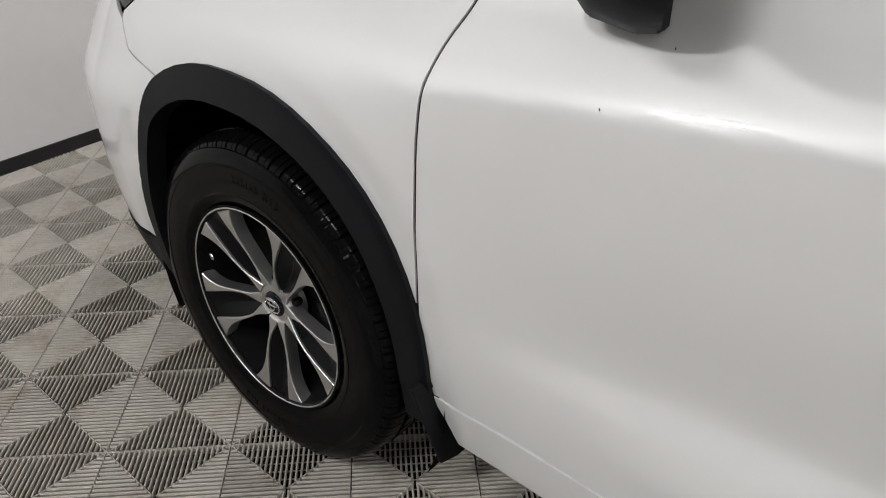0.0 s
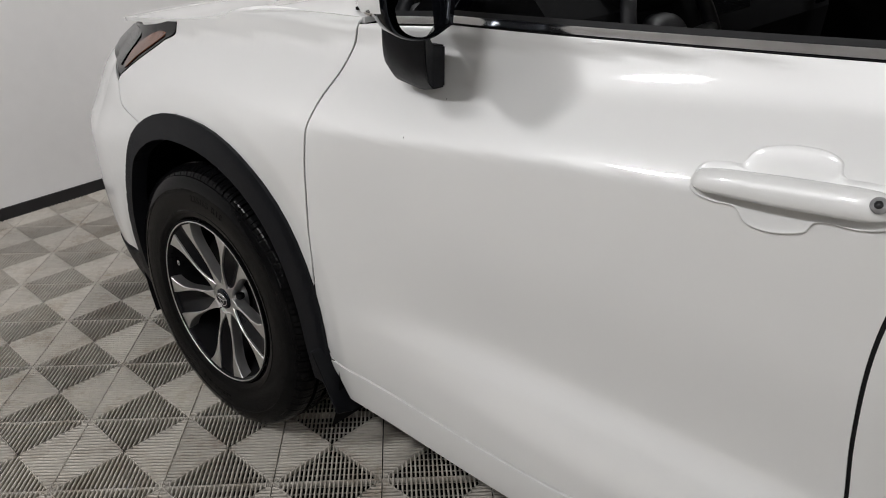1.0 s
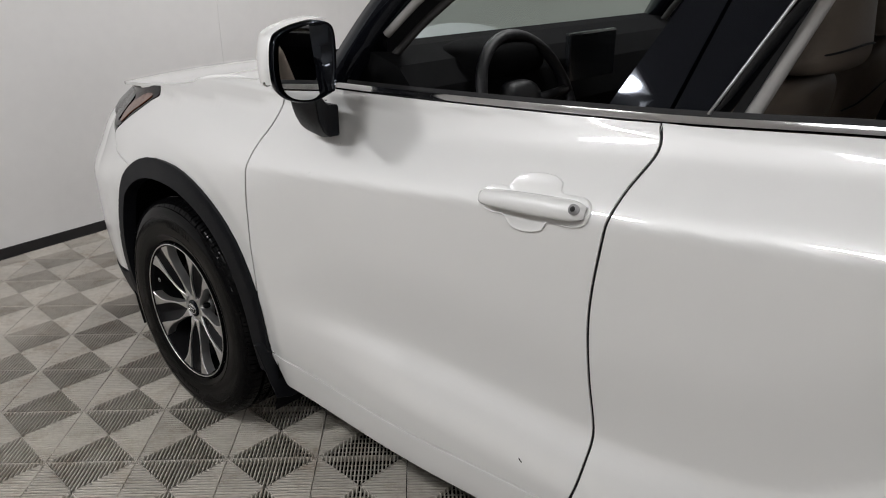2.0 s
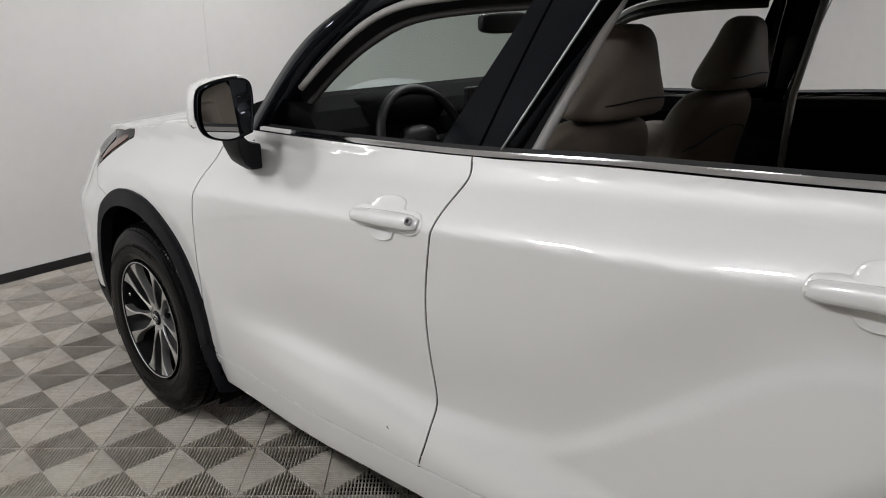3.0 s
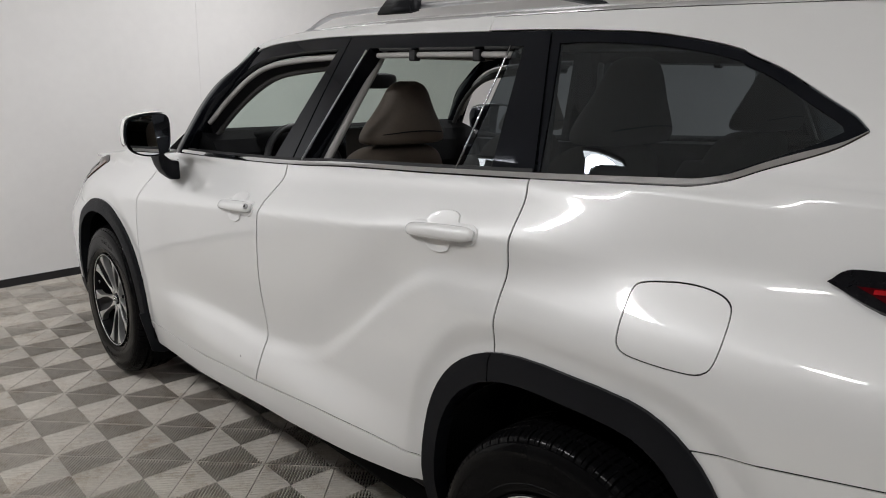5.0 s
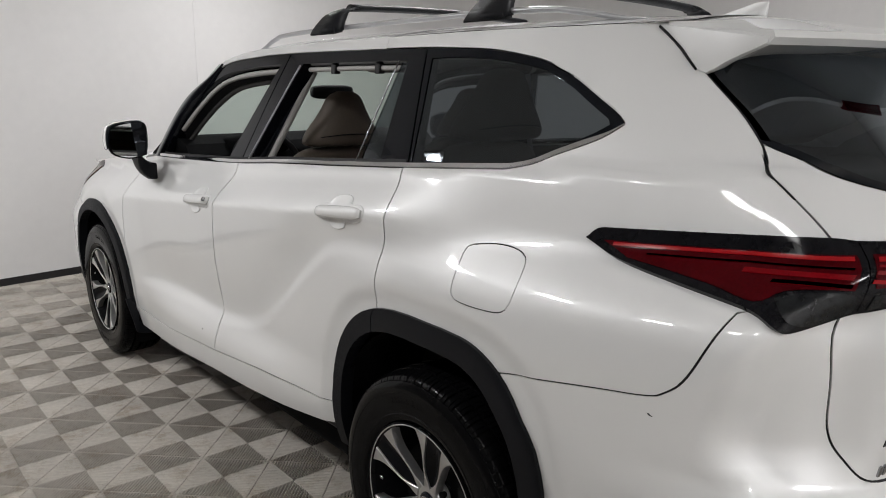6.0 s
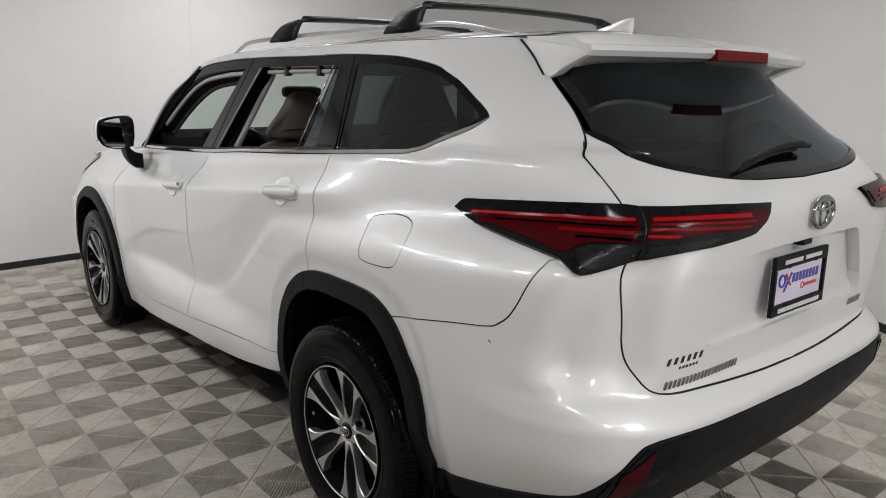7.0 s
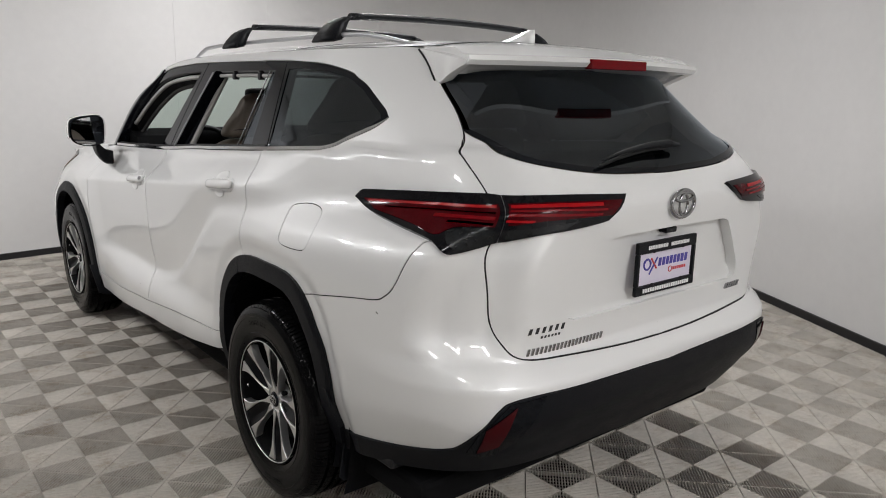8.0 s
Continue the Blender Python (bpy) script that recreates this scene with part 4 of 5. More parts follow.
for side in "LR":
    # black strip laid on as the shaded gap where the gate meets the body
    line = [p for p in GATE_SEAM if p[1] > 1.30]
    panel("gate_seal", [[(a + 0.0032, b) for a, b in line] + [(a - 0.0015, b) for a, b in line[::-1]]], SEAL_AND_GAP, car, side, "black line laid on as the gate's shaded gap", rim=0.004, out=0.0012)
for sign, side in ((1, "L"), (-1, "R")):
    # wrap-round lamp on the body and its inner piece on the tailgate
    split = flow([(-2.300, 1.246), (-2.305, 1.213), (-2.323, 1.168), (-2.346, 1.124)], 3)
    outer = (flow([(-1.882, 1.196), (-1.905, 1.221), (-1.95, 1.228), (-2.088, 1.240), (-2.25, 1.249), (-2.300, 1.246)], 4) + split[1:]
             + flow([(-2.346, 1.124), (-2.30, 1.105), (-2.252, 1.090), (-2.23, 1.094), (-2.185, 1.116), (-2.12, 1.130), (-2.06, 1.141), (-1.953, 1.163), (-1.882, 1.196)], 4)[1:-1])
    inner = split + flow([(-2.346, 1.124), (-2.49, 1.150), (-2.67, 1.170), (-2.695, 1.178)], 4)[1:] + flow([(-2.695, 1.178), (-2.775, 1.229), (-2.782, 1.236)], 3)[1:] + flow([(-2.782, 1.236), (-2.5, 1.247), (-2.30, 1.246)], 4)[1:-1]
    tail = panel("tail_light", outer, SMOKE, car, side, "smoked tail light with red lenses", out=0.012, rim=0.04, gap=0.001, cell=0.016)
    tail2 = panel("tail_light", inner, SMOKE, car, side, "smoked tail light with red lenses", out=0.012, rim=0.04, gap=0.001, cell=0.016)
    upper_edge = [(-1.92, 1.196), (-2.0, 1.203), (-2.108, 1.211), (-2.288, 1.222), (-2.313, 1.224), (-2.45, 1.228), (-2.61, 1.225), (-2.745, 1.222)]

    def edge_z(s):
        return curve([(-p[0], p[1]) for p in upper_edge], -s)

    red_o = [(s, edge_z(s)) for s in spread(-1.92, -2.288, 10)] + [(-2.296, 1.20), (-2.304, 1.166)] + flow([(-2.304, 1.164), (-2.26, 1.160), (-2.21, 1.151), (-2.180, 1.130), (-2.103, 1.147), (-1.973, 1.167)], 4)
    panel("red_lens", red_o, RED_DEEP, tail, side, "deep red lens", out=0.0145, rim=0.003, cell=0.016)
    red_i = [(s, edge_z(s)) for s in spread(-2.314, -2.745, 10)] + [(-2.692, 1.189), (-2.568, 1.190), (-2.425, 1.185), (-2.335, 1.171), (-2.322, 1.19)]
    panel("red_lens", red_i, RED_DEEP, tail2, side, "deep red lens", out=0.0145, rim=0.003, cell=0.016)
    # light bars in the lenses
    for d0, d1, a, b, m in ((0.003, 0.011, -1.94, -2.284, RED_BRIGHT), (0.022, 0.026, -2.0, -2.286, RED_LENS), (0.034, 0.043, -2.14, -2.292, RED_LENS), (0.050, 0.056, -2.185, -2.296, RED_BRIGHT)):
        line = spread(a, b, 14)
        panel("light_bar", [(s, edge_z(s) - d0) for s in line] + [(s, edge_z(s) - d1) for s in line[::-1]], m, tail, side, "glossy red bar", out=0.0165, rim=0.002, cell=0.02)
    for d0, d1, b, m in ((0.004, 0.012, -2.64, RED_BRIGHT), (0.017, 0.021, -2.66, RED_LENS), (0.026, 0.032, -2.64, RED_LENS), (0.040, 0.046, -2.40, RED_BRIGHT)):
        line = spread(-2.322, b, 12)
        panel("light_bar", [(s, edge_z(s) - d0) for s in line] + [(s, edge_z(s) - d1) for s in line[::-1]], m, tail2, side, "glossy red bar", out=0.0165, rim=0.002, cell=0.02)
    panel("reversing_lens", flow([(-2.203, 1.138), (-2.23, 1.150), (-2.306, 1.158), (-2.332, 1.128), (-2.288, 1.107), (-2.24, 1.107), (-2.203, 1.138)], 4)[:-1], SMOKE_CLEAR, tail, side, "smoked clear lens", out=0.0140, rim=0.002, cell=0.016)
    panel("reversing_lens", [(-2.345, 1.160), (-2.44, 1.170), (-2.56, 1.182), (-2.52, 1.164), (-2.42, 1.146), (-2.355, 1.134)], SMOKE_CLEAR, tail2, side, "smoked clear lens", out=0.0140, rim=0.002, cell=0.016)
    # red reflector low in the bumper with its black recess
    pocket = [(-2.325, 0.506), (-2.343, 0.585), (-2.425, 0.676), (-2.535, 0.684), (-2.468, 0.561), (-2.418, 0.496), (-2.36, 0.485)]
    pk = panel("reflector_pocket", pocket, GLOSS_BLACK, car, side, "black reflector pocket", out=0.009, rim=0.006)
    panel("reflector", [(-2.353, 0.509), (-2.360, 0.598), (-2.443, 0.665), (-2.423, 0.603), (-2.408, 0.535)], INNER_RED, pk, side, "dark red reflector", out=0.013, rim=0.004)


# spoiler: a wing over the rear window
def spoiler_ring(v):
    """A section of the wing; v runs from -1 to 1 across."""
    k = abs(v)
    z0 = roof_point(-1.88, min(0.995, k))[2] - 0.001
    tail = -2.215 + 0.085 * k ** 2.2
    edge = 1.640 - 0.006 * k
    prof = [(-1.862, z0), (-1.95, z0 - 0.005), (-2.06, (z0 + edge) / 2 + 0.007), (tail + 0.03, edge + 0.005), (tail, edge), (tail - 0.004, edge - 0.014), (tail + 0.010, edge - 0.028),
            (tail + 0.10, 1.606 - 0.010 * k), (-2.02, 1.598 - 0.02 * k), (-1.90, 1.622 - 0.02 * k)]
    return [(v * (0.553 + 0.038 * smooth(-1.86, -2.12, y)), y, z) for y, z in prof]


vs = [math.sin(a) for a in spread(-math.pi / 2, math.pi / 2, 40)]
spoiler = part("spoiler", loft_bm([spoiler_ring(v) for v in vs]), PAINT, car, "white roof spoiler", True)
spoiler.data.set_sharp_from_angle(angle=radians(35))
for sign in (1, -1):
    # side fairings that run down beside the rear window
    rings = []
    for u in spread(0, 1, 12):
        y = -1.846 - 0.276 * u
        x = 0.557 + 0.036 * smooth(0, 0.9, u)
        top = 1.664 - 0.040 * u
        low = curve([(0, 1.655), (0.25, 1.600), (0.48, 1.548), (0.7, 1.572), (1.0, 1.606)], u)
        flare_out = 0.006 * smooth(0.05, 0.4, u) * smooth(1.0, 0.6, u)
        rings.append([(-sign * (x - 0.010), y, top + 0.002), (-sign * x, y, top - 0.004), (-sign * (x + flare_out), y, (top + low) / 2), (-sign * (x + flare_out), y, low + 0.004),
                      (-sign * (x + flare_out - 0.008), y, low), (-sign * (x - 0.035), y, low + 0.006), (-sign * (x - 0.035), y, top - 0.012)])
    w = part("spoiler_side", loft_bm(rings), PAINT, spoiler, "", True)
    w.data.set_sharp_from_angle(angle=radians(40))
    # a black bead draws the shaded gap between spoiler and quarter panel along the fairing's falling edge
    gap_line = [Vector(ring[3]) + Vector((-sign * 0.0012, 0.002, -0.002)) for ring in rings[:6]]
    part("spoiler_seam", tube_bm(gap_line, 0.0034, 6), SEAL_AND_GAP, spoiler, "black bead drawn as the shaded gap beside the spoiler", True)
part("stop_light", box_bm(-0.145, 0.145, -2.2235, -2.19, 1.605, 1.636, 0.004), RED_LENS, spoiler, "red high stop light")

def on_gate(x, z, out):
    s = s_of_x(x, z)
    p, n = body(s, z), body_normal(s, z)
    if x > 0:
        p, n = Vector((-p.x, p.y, p.z)), Vector((-n.x, n.y, n.z))
    return p + n * out


# wiper
wiper_path = [on_gate(x, z, 0.022) for x, z in ((-0.30, 1.318), (-0.2, 1.334), (-0.1, 1.345), (-0.01, 1.352), (0.08, 1.354), (0.13, 1.348))]
wip = part("rear_wiper", tube_bm(wiper_path, [0.005, 0.009, 0.013, 0.016, 0.018, 0.010], 8, 0.7), MATTE_BLACK, car, "black rear wiper", True)
blade = [p + Vector((0, 0.008, -0.016)) for p in wiper_path[:5]]
part("wiper_blade", tube_bm(blade, 0.006, 6), SEAL_AND_GAP, wip, "rubber wiper blade", True)

# round chrome emblem as a plain ring
PLATE_Y = -2.452
ring = []
for k in range(33):
    a = 2 * math.pi * k / 32
    ring.append((0.062 * math.cos(a), -2.506, 1.192 + 0.043 * math.sin(a)))
emblem = part("emblem", tube_bm(ring, 0.0065, 8), BADGE, car, "oval chrome emblem", True)
ring = [(0.022 * math.cos(2 * math.pi * k / 24), -2.508, 1.189 + 0.034 * math.sin(2 * math.pi * k / 24)) for k in range(25)]
part("emblem_inner", tube_bm(ring, 0.005, 8), BADGE, emblem, "", True)
ring = [(0.050 * math.cos(2 * math.pi * k / 24), -2.508, 1.214 + 0.014 * math.sin(2 * math.pi * k / 24)) for k in range(25)]
part("emblem_inner", tube_bm(ring, 0.005, 8), BADGE, emblem, "", True)

# plate in its dark frame; printing as plain bars and shapes
plate = part("number_plate", box_bm(-0.152, 0.152, PLATE_Y - 0.006, PLATE_Y + 0.004, 0.905, 1.062, 0.004), PLATE, car, "dealer card in a black plate frame")
bm = bmesh.new()
for x0, x1, z0, z1 in ((-0.160, 0.160, 1.034, 1.072), (-0.160, 0.160, 0.898, 0.929), (-0.160, -0.146, 0.929, 1.034), (0.146, 0.160, 0.929, 1.034)):
    b = box_bm(x0, x1, PLATE_Y - 0.016, PLATE_Y - 0.002, z0, z1, 0.003)
    me = bpy.data.meshes.new("tmp")
    b.to_mesh(me)
    b.free()
    bm.from_mesh(me)
    bpy.data.meshes.remove(me)
part("plate_frame", bm, MATTE_BLACK, plate, "black plastic plate frame")


def bars(x0, x1, z0, z1, y, n, mat, parent, name="print_bar", slant=0.0, depth=0.0012):
    """A run of letter-sized blocks in place of writing."""
    step = (x1 - x0) / n
    for k in range(n):
        a, b = x0 + step * k, x0 + step * (k + 0.72)
        part(name, extrude_bm([(a, y, z0), (b, y, z0), (b + slant, y, z1), (a + slant, y, z1)], (0, depth, 0)), mat, parent)


bars(-0.110, -0.004, 1.047, 1.059, PLATE_Y - 0.0175, 12, INK_WHITE, plate)
bars(0.012, 0.115, 1.047, 1.059, PLATE_Y - 0.0175, 12, INK_WHITE, plate)
bars(-0.125, 0.130, 0.907, 0.920, PLATE_Y - 0.0175, 20, INK_WHITE, plate)
ring = [(-0.098 + 0.017 * math.cos(2 * math.pi * k / 20), PLATE_Y - 0.007, 0.996 + 0.017 * math.sin(2 * math.pi * k / 20)) for k in range(21)]
part("print_shape", tube_bm(ring, 0.0035, 5), INK_BLUE, plate)
part("print_shape", tube_bm([(-0.085, PLATE_Y - 0.007, 0.962), (-0.045, PLATE_Y - 0.007, 1.014)], 0.0035, 5), INK_BLUE, plate)
part("print_shape", tube_bm([(-0.078, PLATE_Y - 0.007, 1.014), (-0.048, PLATE_Y - 0.007, 0.978)], 0.0035, 5), INK_RED, plate)
bars(-0.038, 0.128, 0.983, 1.010, PLATE_Y - 0.0072, 8, INK_BLUE, plate, "print_bar", 0.003)
bars(0.045, 0.122, 0.960, 0.970, PLATE_Y - 0.0072, 6, INK_RED, plate)
ring = [(0.030 + 0.009 * math.cos(2 * math.pi * k / 16), PLATE_Y - 0.007, 0.965 + 0.009 * math.sin(2 * math.pi * k / 16)) for k in range(17)]
part("print_shape", tube_bm(ring, 0.0015, 5), INK_RED, plate)
for x in (-0.075, 0.085):
    for z in (1.040, 0.926):
        part("plate_screw", egg_bm(x, PLATE_Y - 0.014, z, 0.008, 0.005, 0.008, 2, 0, 0, 12, 6), SEAL_AND_GAP, plate, "", True)
part("plate_lamp", box_bm(-0.028, 0.028, -2.475, -2.44, 1.092, 1.112, 0.005), MATTE_BLACK, gate, "black handle and plate lamp housing")


def gate_bars(x0, x1, z0, z1, n, mat, name, out=0.003, fill=0.8, tilt=0.0):
    """Raised letter-sized blocks that follow the tailgate's curve."""
    step = (x1 - x0) / n
    for k in range(n):
        a, b = x0 + step * k, x0 + step * (k + fill)
        za, zb = z0 + tilt * k, z1 + tilt * k
        lean = 0.25 * (zb - za)
        rings = [[on_gate(x, z, o) for x, z in ((a, za), (b, za), (b + lean, zb), (a + lean, zb))] for o in (-0.001, out)]
        part(name, loft_bm(rings), mat, gate, "chrome raised badge letter" if mat == BADGE else "black dealer sticker mark")


gate_bars(-0.602, -0.285, 0.788, 0.808, 20, BADGE, "badge_bar", 0.004, 0.5)
gate_bars(0.40, 0.50, 0.835, 0.855, 6, BADGE, "badge_bar", 0.004)
gate_bars(-0.602, -0.455, 0.852, 0.870, 6, INK_BLACK, "sticker_bar", 0.0015, 0.42)
gate_bars(-0.555, -0.475, 0.835, 0.842, 6, INK_BLACK, "sticker_bar", 0.0015, 0.5)

# ---- roof rails, cross bars, antenna ----
for sign in (1, -1):
    line = []
    for y in spread(0.22, -1.78, 30):
        v = -sign * 0.86
        p = roof_point(y, v)
        h = 0.040 * smooth(0.22, 0.0, y) * smooth(-1.80, -1.45, y)
        line.append(Vector((p[0], y, p[2] + h - 0.004)))
    part("roof_rail", tube_bm(line, [0.005 + 0.007 * smooth(0.22, 0.05, p.y) * smooth(-1.78, -1.6, p.y) for p in line], 10, 0.75), SILVER, car, "satin silver roof rail", True)


def cross_bar(yc):
    z = roof_point(yc, 0.86)[2]
    arc = []
    for x in spread(-0.47, 0.47, 22):
        arc.append(Vector((x, yc, 1.797 + 0.012 * (1 - (x / 0.47) ** 2))))
    bar = part("cross_bar", tube_bm(arc, 0.026, 12, 0.52), MATTE_BLACK, car, "black roof cross bar", True)
    for sign in (1, -1):
        rings = []
        for u, x, zz, half, w in ((0, 0.575, z + 0.012, 0.090, 0.026), (0.3, 0.56, z + 0.045, 0.072, 0.028), (0.6, 0.53, z + 0.085, 0.052, 0.028), (0.85, 0.49, z + 0.108, 0.042, 0.022), (1, 0.44, z + 0.112, 0.036, 0.016)):
            rings.append([(sign * (x + w), yc - half, zz - 0.004), (sign * (x + w), yc + half, zz - 0.004), (sign * (x - w), yc + half * 0.9, zz + 0.008), (sign * (x - w), yc - half * 0.9, zz + 0.008)])
        bm = loft_bm(rings)
        bmesh.ops.bevel(bm, geom=bm.edges[:], offset=0.006, segments=2, affect="EDGES")
        part("bar_foot", bm, MATTE_BLACK, bar, "black clamp foot", True)


cross_bar(-0.43)
cross_bar(-1.29)
rings = []
for u in spread(0, 1, 10):
    y = -1.61 - 0.19 * u
    h = 0.058 * u ** 1.3 if u < 0.85 else 0.058 * 0.81 + 0.008 * (u - 0.85)
    zb = roof_point(y, 0)[2] - 0.004
    w = 0.010 + 0.024 * math.sin(math.pi * min(1, u * 0.75 + 0.1))
    rings.append([(-w, y, zb), (-w * 0.55, y - 0.01 * u, zb + 0.55 * h), (-0.004, y - 0.015 * u, zb + h + 0.006), (0.004, y - 0.015 * u, zb + h + 0.006), (w * 0.55, y - 0.01 * u, zb + 0.55 * h), (w, y, zb)])
part("antenna", loft_bm(rings), PAINT, car, "white shark fin antenna", True)


# ---- door handles, mirrors ----
def handle(yc, zc, tilt, sign, door_name):
    """A pull handle with its flush cups above and below and a raised surround."""
    owner = [o for o in car.children if o.name.split(".")[0] == door_name][0 if sign > 0 else 1]

    def at(u, w, out):
        y, z = yc - u, zc + w + tilt * u
        p, n = body(y, z), body_normal(y, z)
        p = p + n * out
        return Vector((sign * p.x, p.y, p.z))

    # lens-shaped plate behind the pull and two finger cups, each a shallow dish with a fine rim
    def dish(pts, depth, name):
        loop = flow(pts + [pts[0]], 5)[:-1]
        cu = sum(p[0] for p in loop) / len(loop)
        cw = sum(p[1] for p in loop) / len(loop)
        rings = []
        for k, o in ((1.0, 0.0008), (0.975, 0.0035), (0.95, 0.0030), (0.88, 0.0012), (0.6, 0.0012 - depth * 0.3 + depth * 0.3), (0.05, 0.0010)):
            rings.append([at(cu + (u - cu) * k, cw + (w - cw) * k, o) for u, w in loop])
        bm = loft_bm(rings, True, False)
        part(name, bm, PAINT, owner, "", True)

    dish([(-0.124, 0.0), (-0.117, 0.019), (-0.090, 0.026), (-0.068, 0.026), (-0.055, 0.043), (-0.020, 0.051), (0.022, 0.050), (0.046, 0.041), (0.056, 0.026), (0.100, 0.024), (0.121, 0.014),
          (0.126, -0.004), (0.117, -0.021), (0.090, -0.027), (0.044, -0.026), (0.030, -0.043), (-0.005, -0.051), (-0.040, -0.046), (-0.060, -0.025), (-0.090, -0.023), (-0.117, -0.015)], 0.01, "handle_surround")
    rings = []
    for u in spread(-0.116, 0.118, 26):
        k = u / 0.1185
        up = 0.0120 + 0.0020 * smooth(-1, 0.2, k)
        rise = 0.009 + 0.014 * max(0.0, 1 - abs(k) ** 6)
        e = max(0.42, (1 - abs(k) ** 16)) ** 0.5
        rings.append([at(u, up * e * math.sin(a), 0.004 + rise * (0.55 + 0.45 * math.cos(a)) if math.cos(a) > -0.2 else 0.004) for a in spread(0, 2 * math.pi, 14)[:-1]])
    h = part("door_handle", loft_bm(rings), PAINT, owner, "white pull handle", True)
    if sign > 0 and door_name == "front_door":
        p, q = at(0.104, 0.0, 0.025), at(0.104, 0.0, 0.017)
        part("lock", tube_bm([q, p], 0.0095, 14), SILVER, owner, "round key lock", True)
        part("key_slot", tube_bm([p - (p - q) * 0.02, p + (p - q) * 0.12], 0.005, 8), INK_BLACK, owner, "", True)


for sign in (1, -1):
    handle(0.056, 1.051, 0.085, sign, "front_door")
    handle(-1.005, 1.144, 0.085, sign, "rear_door")


def wing_mirror(sign):
    """Door mirror: black stalk, housing with a white cap, glass that looks back."""
    def m(x, y, z):
        return (sign * x, y + 0.02, z)
    # outline of the housing's rear face, seen from behind: inner low, round to inner high
    shape = flow([(-0.893, 1.192), (-0.98, 1.178), (-1.06, 1.190), (-1.105, 1.215), (-1.118, 1.26), (-1.108, 1.315), (-1.075, 1.334), (-1.0, 1.345), (-0.92, 1.346), (-0.885, 1.325), (-0.882, 1.25), (-0.893, 1.192)], 5)[:-1]
    cx, cz = -1.0, 1.262
    shape = [(cx + (x - cx) * 0.81, z) for x, z in shape]
    rings = []
    for y, k, dx in ((0.575, 0.92, 0.004), (0.566, 0.955, 0.004), (0.575, 0.98, 0.004), (0.61, 0.97, 0.018), (0.65, 0.89, 0.040), (0.685, 0.74, 0.06), (0.708, 0.50, 0.07), (0.715, 0.2, 0.075)):
        rings.append([m(cx + (x - cx) * k + dx, y + 0.16 * (x - cx), cz + (z - cz) * k) for x, z in shape])
    mirror = part("wing_mirror", loft_bm(rings), GLOSS_BLACK, car, "door mirror with a white cap", True)
    # white cap over the upper front half
    cap = []
    up = [p for p in shape if p[1] > 1.225 and p[0] < -0.925]
    for y, k, dx in ((0.572, 1.03, 0.004), (0.583, 1.05, 0.003), (0.615, 1.06, 0.008), (0.655, 0.97, 0.032), (0.685, 0.80, 0.06), (0.714, 0.55, 0.07), (0.724, 0.22, 0.075)):
        cap.append([m(cx + (x - cx) * k + dx - 0.001, y + 0.16 * (x - cx), cz + (z - cz) * k + 0.001) for x, z in up])
    c = part("mirror_cap", loft_bm(cap, False, False), PAINT, mirror, "white mirror cap", True)
    # lamp strip along the outer edge
    line = [m(x, y + 0.16 * (x - cx), z) for x, y, z in ((-1.090, 0.590, 1.232), (-1.082, 0.61, 1.232), (-1.052, 0.65, 1.236), (-1.008, 0.69, 1.240))]
    part("turn_lamp", tube_bm(line, 0.007, 8), CHROME, mirror, "clear turn signal strip", True)
    face = [m(cx + 0.004 + (x - cx) * 0.90, 0.5700 + 0.30 * (x - cx) + 0.02 * (z - cz), cz + (z - cz) * 0.90) for x, z in shape]
    bm = bmesh.new()
    bm.faces.new([bm.verts.new(p) for p in face])
    bmesh.ops.recalc_face_normals(bm, faces=bm.faces)
    part("mirror_glass", bm, MIRROR, mirror, "mirror glass")
    rings = []
    for x, y0, y1, z0, z1 in ((-0.845, 0.655, 0.765, 1.066, 1.145), (-0.880, 0.650, 0.762, 1.068, 1.15), (-0.905, 0.638, 0.748, 1.085, 1.17), (-0.930, 0.622, 0.725, 1.115, 1.195), (-0.945, 0.61, 0.71, 1.15, 1.205)):
        rings.append([m(x, y0, z0 + 0.006), m(x, y0 + 0.03, z0), m(x, y1 - 0.02, z0 + 0.01), m(x, y1, z0 + 0.03), m(x, y1, z1), m(x, y0, z1)])
    bm = loft_bm(rings)
    bmesh.ops.bevel(bm, geom=bm.edges[:], offset=0.003, segments=2, affect="EDGES")
    part("mirror_stalk", bm, MATTE_BLACK, mirror, "grained black mirror foot", True).data.set_sharp_from_angle(angle=radians(25))


wing_mirror(1)
wing_mirror(-1)


